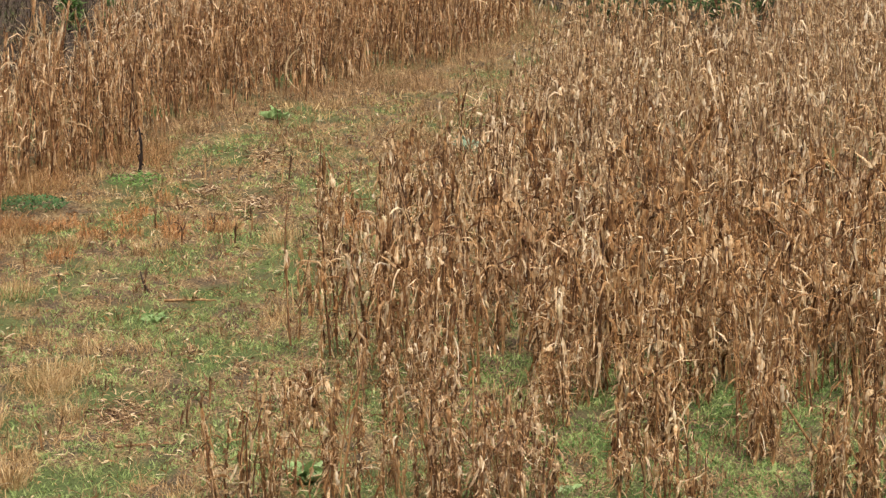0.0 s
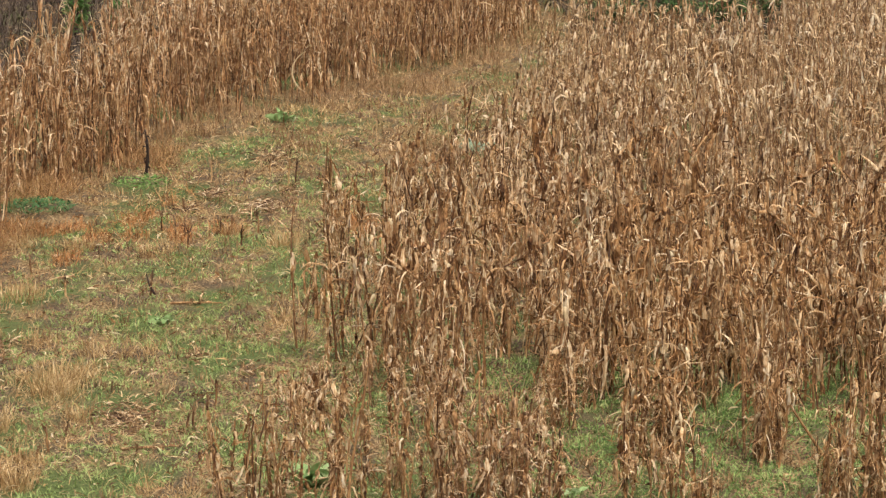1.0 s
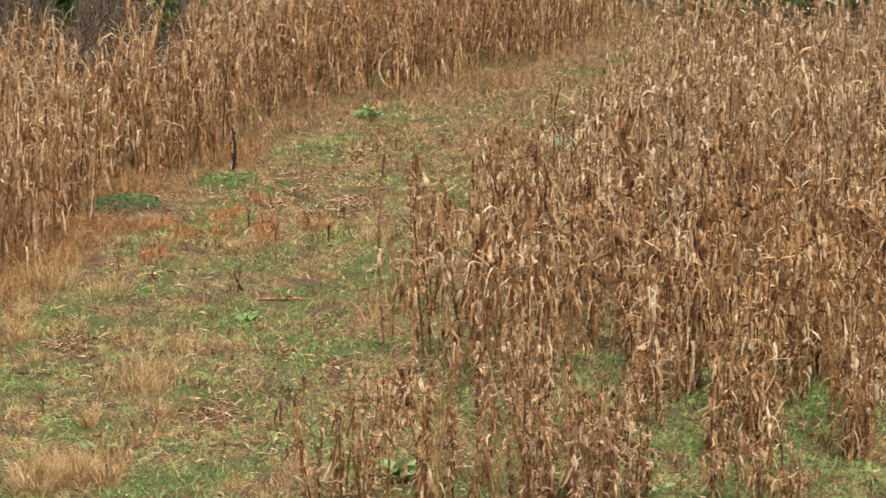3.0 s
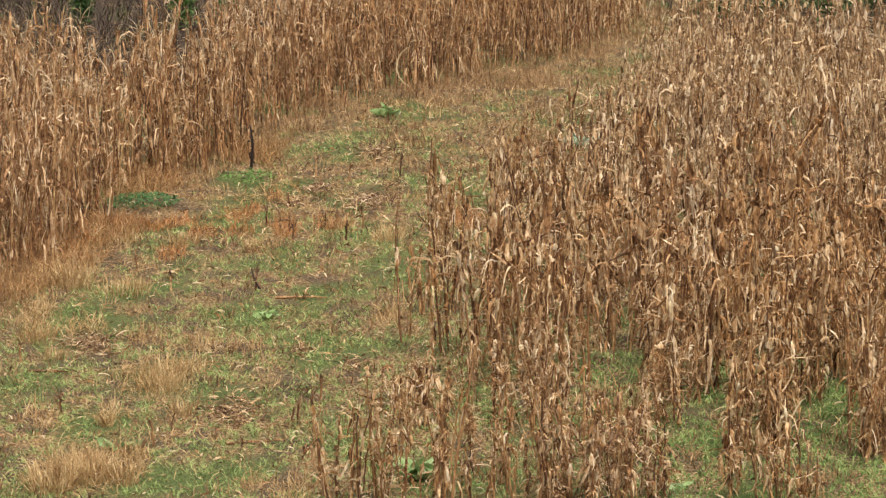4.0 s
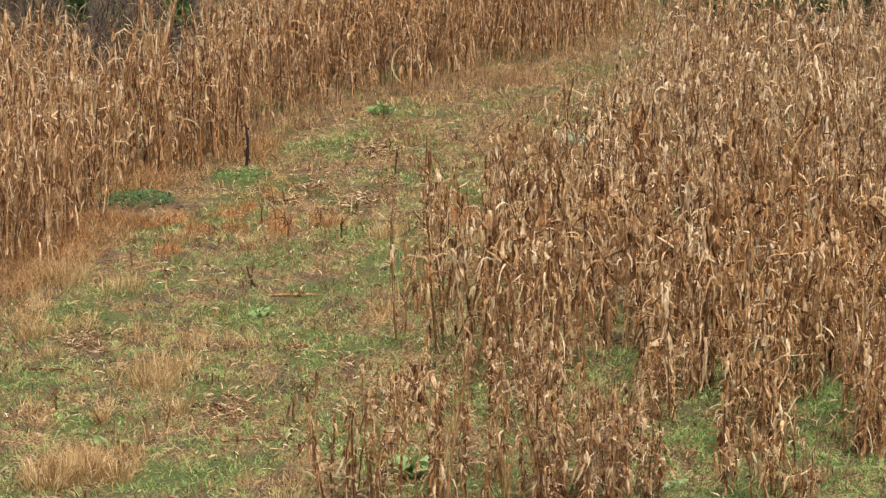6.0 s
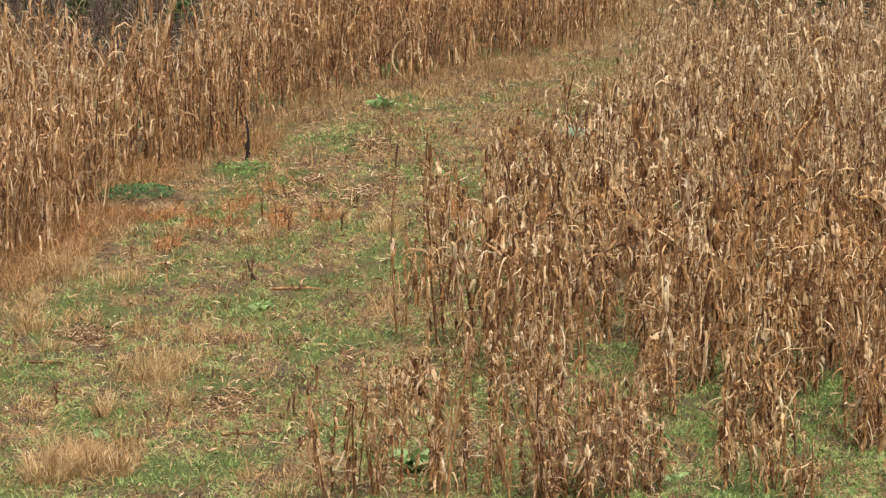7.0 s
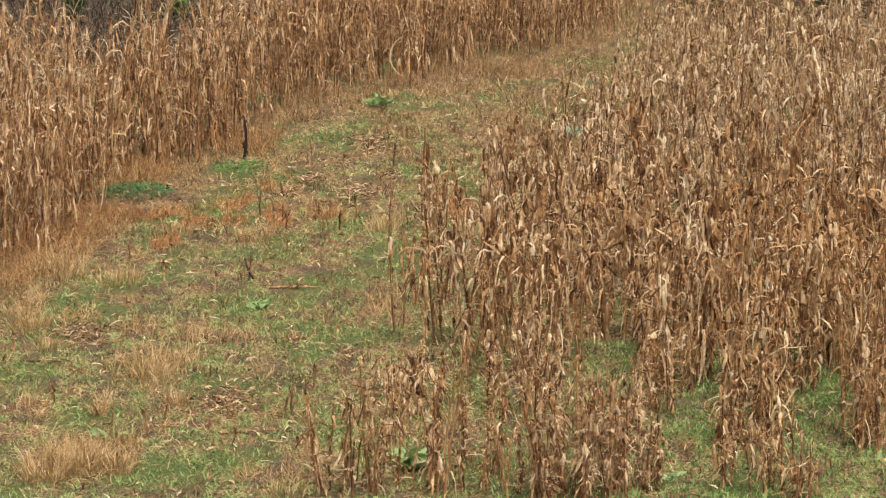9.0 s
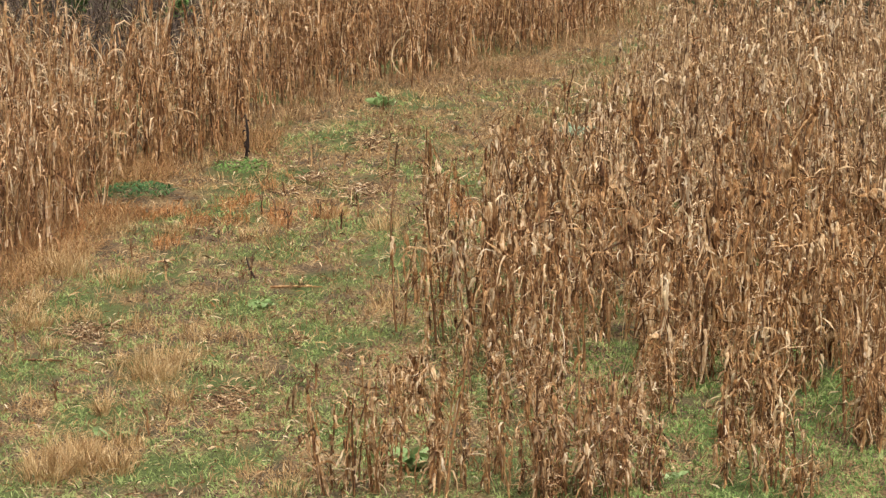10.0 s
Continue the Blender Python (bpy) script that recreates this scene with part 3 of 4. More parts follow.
def build_single_plants():
    kinds = [corn_shape(0.95, int(rng.integers(16, 21)), bushy=1.3, shreds=40, curls=5, ears=int(q % 4 == 0)) for q in range(12)]
    kinds += [corn_shape(0.7, 15, broken=True, bushy=1.3, shreds=40, curls=5) for _ in range(4)]
    bare = len(kinds)
    kinds += [corn_shape(1.0, int(rng.integers(6, 10)), shreds=16, curls=3, bushy=1.1) for _ in range(8)]
    first = {}
    spots = []
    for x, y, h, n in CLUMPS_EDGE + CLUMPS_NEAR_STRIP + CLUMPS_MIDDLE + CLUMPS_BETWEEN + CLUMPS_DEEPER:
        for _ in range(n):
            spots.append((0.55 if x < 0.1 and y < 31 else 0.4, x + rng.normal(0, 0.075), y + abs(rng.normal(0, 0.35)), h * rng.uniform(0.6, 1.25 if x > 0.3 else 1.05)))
    extra = scatter(-1.0, 5.6, 31.0, 35.8, 0.6)
    extra = extra[(into_right(extra[:, 0], extra[:, 1]) > 0) & (in_spots(extra[:, 0], extra[:, 1], BARE_SPOTS) < 0.1) & (vnoise(extra[:, 0], extra[:, 1], 0.9, 21) > 0.5)]
    spots += [(0.4, x, y, rng.uniform(0.3, 0.7)) for x, y in extra]
    edge = scatter(-1.2, 3.5, 38, 62, 0.25)
    din = into_right(edge[:, 0], edge[:, 1])
    spots += [(0.6, x, y, rng.uniform(0.4, 1.2)) for x, y in edge[(din > -0.25) & (din < 1.0) & (in_spots(edge[:, 0], edge[:, 1], OPEN_SPOTS) < 0.2)]]
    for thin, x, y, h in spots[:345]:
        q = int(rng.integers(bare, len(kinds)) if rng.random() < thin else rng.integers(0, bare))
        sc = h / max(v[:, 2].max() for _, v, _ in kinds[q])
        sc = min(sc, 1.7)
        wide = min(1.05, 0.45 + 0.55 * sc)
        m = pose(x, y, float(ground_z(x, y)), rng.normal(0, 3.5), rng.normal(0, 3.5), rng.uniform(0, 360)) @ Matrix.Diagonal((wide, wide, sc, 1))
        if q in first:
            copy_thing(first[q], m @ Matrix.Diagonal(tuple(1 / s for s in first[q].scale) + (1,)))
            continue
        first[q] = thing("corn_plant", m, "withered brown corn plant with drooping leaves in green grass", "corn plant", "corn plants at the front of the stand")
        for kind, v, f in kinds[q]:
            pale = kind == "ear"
            made = part(kind, (v, f), HUSK if pale else {"stalk": STALK, "leaf": PALE_LEAF if rng.random() < 0.4 else LEAF, "shredded_leaf": LEAF, "curled_leaf": CURLED}[kind], first[q], "pale dry husk" if pale else "")
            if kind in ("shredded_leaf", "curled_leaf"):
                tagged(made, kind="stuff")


build_single_plants()


# ---------- growth on the ground ----------
STRAW_SPOTS = [(-3.24, 31.7, 0.51, 1.1), (-2.86, 31.7, 0.2, 0.95), (-2.97, 35.8, 0.46, 1.2), (-3.24, 33.8, 0.1, 0.5), (-4.57, 39.4, 0.25, 1.1), (-3.91, 38.4, 0.31, 0.7), (-1.44, 31.0, 0.45, 0.35),
               (-2.33, 37.5, 0.66, 0.4), (-2.67, 36.4, 0.35, 0.46), (-4.71, 42.4, 0.4, 1.3), (-4.21, 45.0, 0.43, 0.9), (-3.16, 48.7, 0.46, 0.8), (-0.62, 39.4, 0.25, 0.5), (-3.27, 38.0, 0.3, 0.4), (-3.95, 33.9, 0.27, 0.4)]
CLEAR_SPOTS = [(-3.9, 47.5, 0.85, 1.2), (-2.84, 51.2, 0.25, 0.9), (-2.9, 50.4, 0.45, 0.8)]
LITTER_SPOTS = [(-2.06, 34.8, 0.25, 0.8), (-3.9, 37.7, 0.36, 0.6), (-3.6, 39.0, 0.25, 0.42), (-1.08, 49.0, 0.27, 0.8), (-1.93, 49.8, 0.2, 0.85), (-0.99, 36.8, 0.21, 0.47), (-1.25, 53.1, 0.5, 0.64), (-1.52, 41.6, 0.33, 0.6)]
RUST_SPOTS = [(-4.9, 43.6, 0.5, 1.5), (-3.6, 46.8, 0.35, 0.6), (-3.11, 45.4, 0.22, 0.5), (-2.66, 45.5, 0.2, 0.4), (-2.07, 45.4, 0.18, 0.4), (-2.56, 47.3, 0.16, 0.4), (-2.35, 48.6, 0.14, 0.4), (-1.5, 46.2, 0.25, 0.5), (-3.4, 43.8, 0.2, 0.5)]
RUSSET_SPOTS = RUST_SPOTS + [(-3.97, 46.4, 0.81, 1.1), (-4.78, 45.0, 0.57, 1.3), (-4.4, 46.0, 0.6, 1.2), (-2.73, 46.7, 0.25, 0.5), (-2.11, 46.0, 0.22, 0.45), (-1.93, 49.8, 0.24, 0.8), (-2.15, 59.5, 0.56, 1.1), (-0.09, 59.5, 0.37, 0.96), (1.09, 62.8, 0.89, 1.8),
                (2.23, 67.5, 0.85, 1.56), (0.23, 46.7, 0.3, 1.1), (-0.42, 38.4, 0.24, 0.48), (-2.61, 34.0, 0.19, 0.32), (2.2, 31.9, 0.13, 0.43), (3.31, 31.2, 0.13, 0.46), (3.92, 36.2, 0.09, 0.55), (4.07, 32.2, 0.13, 0.6),
                (1.38, 54.4, 0.34, 1.36), (4.3, 77.0, 1.3, 4.5), (-3.09, 54.4, 0.34, 0.67)]


def blades(name, p, length, width, material, label, category, e0=(0.7, 1.5), e1=(-0.3, 1.2), n=3, fold=0, curl=0.6):
    keep = (in_spots(p[:, 0], p[:, 1], CLEAR_SPOTS) < 0.05) & (in_spots(p[:, 0], p[:, 1], LITTER_SPOTS) < 0.35)
    p, length, width = p[keep], np.asarray(length)[keep], np.asarray(width)[keep]
    m = len(p)
    base = np.column_stack([p, ground_z(p[:, 0], p[:, 1]) - 0.006])
    v, f = ribbons(base, rng.uniform(0, 2 * math.pi, m), length, width, rng.uniform(*e0, m), rng.uniform(*e1, m),
                   twist=rng.normal(0, 0.8, m), curl=rng.normal(0, curl, m), n=n, fold=fold)
    ob = new(name, quads_mesh(name, *many(v, f), [material]))
    return tagged(ob, label, category, kind="stuff")


def open_ground(p):
    """How open the ground is: 1 on the mown strip, less under the corn."""
    left, right = into_left(p[:, 0], p[:, 1]), into_right(p[:, 0], p[:, 1])
    under = np.clip(1 - right / 4.0, 0.12, 1) * np.clip(1.0 - left / 0.8, 0.0, 1)
    return np.where((right > 0) & (p[:, 1] < 37), np.maximum(under, 0.9), under)


def fresh(p):
    """True for the few dry bits that lie on the fresh grass between the front plants."""
    return (p[:, 0] < 0.9) | (p[:, 1] > 37) | (rng.random(len(p)) < 0.3)


def build_growth():
    hub = np.concatenate([scatter(-7, 8, 29, 40, 84), scatter(-7, 6, 40, 52, 42), scatter(-5, 7, 52, 76, 28)])
    p = np.repeat(hub, 8, axis=0) + rng.normal(0, 1, (len(hub) * 8, 2)) * np.interp(np.repeat(hub[:, 1], 8), [30, 60], [0.02, 0.042])[:, None] * [1, 1.5]
    open_here = rng.random(len(p)) < open_ground(p)
    p = p[open_here]
    x, y = p[:, 0], p[:, 1]
    green = 0.36 * vnoise(x, y / 2.5, 0.9, 31) + 0.30 * vnoise(x, y / 2.0, 0.24, 32) + 0.20 * vnoise(x, y / 2.0, 0.1, 33) + 0.14 * np.repeat(rng.random(len(hub)), 8)[open_here]
    dry = np.maximum(in_spots(x, y, STRAW_SPOTS), in_spots(x, y, RUSSET_SPOTS))
    bare = (in_spots(x, y, LITTER_SPOTS) > 0.15) | ((vnoise(x, y / 2.2, 0.3, 37) < 0.23) & (rng.random(len(x)) < 0.85))
    p, x, y, green, dry = p[~bare], x[~bare], y[~bare], green[~bare], dry[~bare]
    green = green - 0.6 * dry + 0.02 + 0.03 * (y < 42) - 0.09 * np.clip((y - 44) / 5, 0, 1) - 0.13 * np.clip((y - 57) / 5, 0, 1) + 0.2 * in_spots(x, y, GREEN_SPOTS) + 0.12 * ((into_right(x, y) > 0) & (y < 46)) - 0.08 * ((x > 0.5) & (y > 52))
    g = p[green > 0.395]
    blades("green_grass", g, rng.uniform(0.03, 0.11, len(g)), rng.uniform(0.007, 0.016, len(g)) * np.where(g[:, 1] > 44, 1.5, 1.0), GREEN, "short patchy green grass and low weeds", "grass", e0=(0.3, 1.4), e1=(-0.4, 0.9), n=2)
    g = scatter(0.9, 6.2, 29.3, 37.0, 620)
    g = g[(vnoise(g[:, 0], g[:, 1] / 2.5, 0.7, 35) + 0.5 * in_spots(g[:, 0], g[:, 1], BARE_SPOTS) > 0.28) & (in_spots(g[:, 0], g[:, 1], RUSSET_SPOTS) < 0.3)]
    blades("lush_grass", g, rng.uniform(0.025, 0.08, len(g)), rng.uniform(0.008, 0.018, len(g)), LUSH, "fresh green grass growing between the front corn", "grass", e0=(0.3, 1.4), e1=(-0.4, 0.9), n=2)
    s = p[(green <= 0.395) & (rng.random(len(p)) < 0.85)]
    under = scatter(-9, 5, 39, 74, 70)
    under = under[(into_left(under[:, 0], under[:, 1]) > 0.2) & (into_left(under[:, 0], under[:, 1]) < 3.5)]
    s = np.concatenate([s[fresh(s)], under])
    blades("thatch", s, rng.uniform(0.05, 0.16, len(s)), rng.uniform(0.005, 0.012, len(s)) * np.where(s[:, 1] > 44, 1.15, 1.0), STRAW, "matted pale dry grass lying on the soil", "dry grass", e0=(0.0, 1.0), e1=(-0.3, 0.5), n=2)
    # thin dry blades standing all over the strip
    t = np.concatenate([scatter(-6, 6, 29.5, 42, 70), scatter(-6, 5, 42, 52, 60), scatter(-5, 6, 52, 76, 60)])
    t = t[(rng.random(len(t)) < open_ground(t)) & (vnoise(t[:, 0], t[:, 1] / 2.5, 0.5, 61) > 0.35) & fresh(t)]
    blades("dry_stubble", t, rng.uniform(0.05, 0.17, len(t)), rng.uniform(0.005, 0.011, len(t)), RUSSET, "thin brown dry stems standing in the grass", "dry grass", e0=(0.9, 1.55), e1=(0.0, 1.4))
    t = np.concatenate([scatter(-6, 1, 30, 42, 60), scatter(-6, 2, 42, 60, 110)])
    t = t[(rng.random(len(t)) < open_ground(t)) & (vnoise(t[:, 0], t[:, 1] / 2.2, 0.28, 62) > 0.45)]
    blades("loose_straw", t, rng.uniform(0.06, 0.2, len(t)), rng.uniform(0.005, 0.010, len(t)) * np.where(t[:, 1] > 44, 1.4, 1.0), STRAW, "loose tan straw lying through the grass", "dry grass", e0=(0.1, 1.2), e1=(-0.5, 0.6), n=3)
    # dead weeds standing at the far end of the strip
    t = scatter(-4, 6, 52.5, 72, 46)
    t = t[(rng.random(len(t)) < open_ground(t)) & (vnoise(t[:, 0], t[:, 1] / 2.5, 0.8, 65) > 0.4)]
    blades("dead_weeds", t, rng.uniform(0.12, 0.4, len(t)), rng.uniform(0.007, 0.016, len(t)), RUSSET, "thin dead brown weeds at the strip's far end", "dry weeds", e0=(1.0, 1.57), e1=(0.2, 1.5))
    hub = scatter(-4.5, 5, 44, 72, 2.2)
    hub = hub[(rng.random(len(hub)) < open_ground(hub)) & (vnoise(hub[:, 0], hub[:, 1] / 2.5, 0.9, 67) > 0.35)]
    for pick, tone, named, said in ((0, BROWN, "dark_weed_tufts", "small dark tufts of dead weeds on the strip"), (1, STRAW, "pale_weed_tufts", "small pale tufts of dead grass on the strip")):
        q = np.repeat(hub[pick::2], 11, axis=0)
        q = q + rng.normal(0, 1, q.shape) * [0.05, 0.07]
        blades(named, q, rng.uniform(0.07, 0.26, len(q)), rng.uniform(0.008, 0.018, len(q)), tone, said, "dry weeds", e0=(0.6, 1.57), e1=(-0.2, 1.4))
    # small clumps of broken stems
    hub = np.concatenate([scatter(-5.5, 5, 30, 42, 4.8), scatter(-5.5, 4, 42, 66, 5.6)])
    hub = hub[(rng.random(len(hub)) < open_ground(hub)) & (vnoise(hub[:, 0], hub[:, 1] / 2.5, 1.0, 63) > 0.3)]
    t = np.repeat(hub, 9, axis=0) + rng.normal(0, 1, (len(hub) * 9, 2)) * [0.04, 0.06]
    dark = np.repeat(rng.random(len(hub)) < 0.45, 9)
    for q, tone, named, said in ((t[dark], BROWN, "broken_dark_stems", "clumps of broken dark brown stems on the strip"), (t[~dark], RUSSET, "broken_pale_stems", "clumps of broken pale brown stems on the strip")):
        blades(named, q, rng.uniform(0.04, 0.17, len(q)), rng.uniform(0.007, 0.018, len(q)), tone, said, "dry weeds", e0=(0.7, 1.57), e1=(0.1, 1.5), n=2)
    # standing tufts
    t = np.concatenate([scatter(-5.6, 1, 29.6, 48, 650)])
    k = in_spots(t[:, 0], t[:, 1], STRAW_SPOTS)
    t = t[rng.random(len(t)) < k * (0.3 + 0.9 * (vnoise(t[:, 0], t[:, 1], 0.22, 41) > 0.45)) * 0.8]
    blades("tan_grass", t, rng.uniform(0.10, 0.30, len(t)), rng.uniform(0.006, 0.010, len(t)), STRAW, "tufts of tall tan dry grass", "dry grass", e0=(0.9, 1.55), e1=(-0.4, 1.3), n=4)
    t = np.concatenate([scatter(-6, 2.6, 43, 52, 750), scatter(-6, 2.6, 52, 64, 420), scatter(1.4, 5.8, 64, 82, 160), scatter(2, 5, 30, 33, 420)])
    k = in_spots(t[:, 0], t[:, 1], RUSSET_SPOTS)
    t = t[rng.random(len(t)) < np.minimum(1, k * 1.8) * 0.8]
    for part_of, tone, named, said in ((abs(t[:, 1] - 45) < 5, RUST, "rusty_weeds", "low rust-red withered weeds near the tall corn"), (abs(t[:, 1] - 45) >= 5, RUSSET, "russet_weeds", "low russet brown withered weeds")):
        q = t[part_of]
        blades(named, q, rng.uniform(0.08, 0.26, len(q)), rng.uniform(0.006, 0.013, len(q)), tone, said, "dry weeds", e0=(0.5, 1.5), e1=(-0.6, 1.2), n=4)
    # rank dry grass at the foot of the tall stand
    t = scatter(-7, 5, 38.5, 74, 150)
    d = into_left(t[:, 0], t[:, 1])
    t = t[(d > -0.45) & (d < 0.9) & (vnoise(t[:, 0], t[:, 1] / 2, 0.5, 71) > 0.25)]
    blades("rank_grass", t, rng.uniform(0.10, 0.38, len(t)), rng.uniform(0.006, 0.012, len(t)), RUSSET, "brown rank grass at the foot of the tall corn", "dry grass", e0=(0.9, 1.55), e1=(-0.6, 1.3), n=4)
    t = scatter(-7, -2.4, 40, 54, 520)
    d = into_left(t[:, 0], t[:, 1])
    t = t[(d > -0.35) & (d < 1.3) & (vnoise(t[:, 0], t[:, 1] / 2, 0.6, 73) > 0.33)]
    blades("golden_grass", t, rng.uniform(0.08, 0.42, len(t)), rng.uniform(0.006, 0.012, len(t)), GOLD, "orange-tan tangled dry grass below the tall corn", "dry grass", e0=(0.7, 1.55), e1=(-1.0, 1.2), n=4)
    # fallen leaves of corn
    t = np.concatenate([scatter(-6, 7, 29, 40, 34), scatter(-6, 6, 40, 56, 30), scatter(-4, 6, 56, 70, 20)])
    t = t[(rng.random(len(t)) < open_ground(t)) & fresh(t)]
    base = np.column_stack([t, ground_z(t[:, 0], t[:, 1]) + 0.012])
    m = len(t)
    v, f = ribbons(base, rng.uniform(0, 6.28, m), rng.uniform(0.04, 0.17, m), rng.uniform(0.009, 0.026, m), rng.uniform(0.0, 0.9, m), rng.uniform(-0.5, 0.1, m),
                   twist=rng.normal(0, 0.9, m), curl=rng.normal(0, 0.6, m), n=3, fold=0.2, base=0.5, crumple=0.008)
    tagged(new("fallen_corn_leaves", quads_mesh("fallen_corn_leaves", *many(v, f), [LEAF, CURLED, HUSK, BROWN], np.repeat(rng.choice(4, m, p=[0.3, 0.27, 0.2, 0.23]), len(f)))), "dry corn leaves scattered over the grass", "leaf litter", kind="stuff")


build_growth()


# ---------- plants and pieces that can be told apart ----------
def rosette(x, y, size, count, material, label, up=(0.1, 0.75)):
    ob = thing("broadleaf_weed", pose(x, y, float(ground_z(x, y))), label, "weed", "broad-leaved weeds on the strip")
    v, f = ribbons(np.tile([[0, 0, 0.01]], (count, 1)) + rng.normal(0, size * 0.12, (count, 3)) * [1, 1, 0], np.arange(count) * 2.4, rng.uniform(0.6, 1.0, count) * size,
                   rng.uniform(0.28, 0.42, count) * size, rng.uniform(*up, count), rng.uniform(-0.4, 0.7, count), twist=rng.normal(0, 0.5, count), n=6, fold=0.25, base=0.3, tip=0.5, crumple=size * 0.03)
    for q in v:
        part("leaf", (q, f), material, ob)


def leafy_patch(x, y, rx, ry, height, count, material, label):
    """A sprawling weed: thin stems with many small leaves."""
    ob = thing("weed_clump", pose(x, y, float(ground_z(x, y))), label, "weed")
    r, a = np.sqrt(rng.random(count)), rng.uniform(0, 6.28, count)
    hh = height * (1 - 0.6 * r) * rng.uniform(0.3, 1.0, count)
    p = np.column_stack([np.cos(a) * r * rx, np.sin(a) * r * ry, hh])
    v, f = ribbons(p, rng.uniform(0, 6.28, count), rng.uniform(0.04, 0.1, count), rng.uniform(0.018, 0.04, count), rng.uniform(0.1, 1.1, count), rng.uniform(-0.5, 0.4, count), n=3, fold=0.15, base=0.3)
    tagged(part("leaf_mass", many(v, f), material, ob), kind="stuff")
    m = count // 8
    v, f = ribbons(p[:m] * [0.8, 0.8, 0] - [0, 0, 0.01], a[:m], hh[:m] * 1.1 + 0.02, 0.008, 1.5, 0.9, n=3, fold=0.3)
    tagged(part("stem_mass", many(v, f), material, ob), kind="stuff")


def litter_heap(x, y, rx, ry, count, label):
    ob = thing("leaf_litter_heap", pose(x, y, float(ground_z(x, y))), label, "leaf litter", "heaps of corn litter")
    count, grown = count * 3, 1.7 if y > 45 else 1.4
    p = np.column_stack([rng.normal(0, rx * 0.5, count), rng.normal(0, ry * 0.5, count), rng.uniform(0.004, 0.05, count)])
    v, f = ribbons(p, rng.uniform(0, 6.28, count), rng.uniform(0.04, 0.13, count) * grown, rng.uniform(0.006, 0.016, count) * grown, rng.uniform(0, 1.1, count), rng.uniform(-0.9, 0.2, count),
                   twist=rng.normal(0, 1.0, count), curl=rng.normal(0, 0.9, count), n=4, fold=0.22, base=0.5, crumple=0.007)
    for q in v[:40]:
        part("dry_leaf", (q, f), HUSK if rng.random() < 0.1 else PALE_LEAF if rng.random() < 0.4 else BROWN, ob)
    half = 40 + (count - 40) // 2
    for crumbs, tone in ((v[40:half], PALE_LEAF), (v[half:], BROWN)):
        tagged(part("crumbled_litter", many(crumbs, f), tone, ob), kind="stuff")


def stub(x, y, h, material=STALK):
    """A cut stalk left standing, with a ragged sheath."""
    ob = thing("cut_corn_stub", pose(x, y, float(ground_z(x, y)), rng.normal(0, 5), rng.normal(0, 5)), "short cut brown corn stub standing in the grass", "corn stub", "cut stubs on the strip")
    z = np.linspace(-0.02, h, 5)
    part("stalk", tube(np.column_stack([rng.normal(0, 0.004, 5), rng.normal(0, 0.004, 5), z]), [0.016, 0.013, 0.012, 0.011, 0.008]), material, ob)
    v, f = ribbons(np.column_stack([np.zeros(5), np.zeros(5), h * rng.uniform(0.5, 1.0, 5)]), rng.uniform(0, 6.28, 5), h * rng.uniform(0.3, 0.6, 5), 0.028,
                   rng.uniform(0.9, 1.55, 5), np.where(np.arange(5) < 4, rng.uniform(1.0, 1.5, 5), -1.2), n=5, twist=rng.normal(0, 0.6, 5), fold=0.4, base=0.6, crumple=0.006)
    for q in v:
        part("leaf", (q, f), BROWN, ob)


def fallen_stalk(x, y, turn, length, rise, label, material=STALK):
    ob = thing("fallen_corn_stalk", pose(x, y, float(ground_z(x, y)) + 0.015, 0, 0, turn), label, "corn stalk", "fallen and leaning stalks")
    s = np.linspace(0, 1, 7)
    part("stalk", tube(np.column_stack([s * length * math.cos(rise), 0.03 * np.sin(s * 4), s * length * math.sin(rise)]), np.linspace(0.016, 0.008, 7)), material, ob)
    v, f = ribbons(np.column_stack([s[2:5] * length * math.cos(rise), 0 * s[2:5], s[2:5] * length * math.sin(rise)]), [0.4, -0.5, 0.2], [0.2, 0.16, 0.14], 0.024, 0.2, -0.4 - rise, n=5, twist=1.6, fold=0.3, base=0.6, crumple=0.008)
    for q in v:
        part("leaf", (q, f), LEAF, ob)


for spec in [(-0.95, 57.7, 0.36, 15, PALE_WEED, "bright green broad-leaved weed beside brown weeds", (0.3, 1.0)),
             (-2.02, 39.2, 0.2, 16, PALE_WEED, "green broad-leaved weed on the grass strip"),
             (-0.29, 31.5, 0.36, 22, PALE_WEED, "large green broad-leaved weed at the corn's edge", (0.25, 0.9)),
             (-3.03, 32.4, 0.24, 6, PALE_WEED, "pale green broad leaf standing in dry grass"),
             (2.02, 53.6, 0.34, 26, GREY_WEED, "grey-green broad-leaved weed among dry corn", (0.4, 1.1)),
             (2.01, 30.9, 0.15, 9, PALE_WEED, "small green broad-leaved weed under corn"),
             (4.71, 31.2, 0.22, 10, PALE_WEED, "pale green broad-leaved weed beside withered corn")]:
    rosette(*spec)
leafy_patch(-4.1, 47.9, 0.5, 0.6, 0.2, 460, WEED, "dark green sprawling weed against the tall corn")
leafy_patch(-2.85, 50.7, 0.42, 0.7, 0.1, 260, LUSH, "low green weed at the foot of the corn")
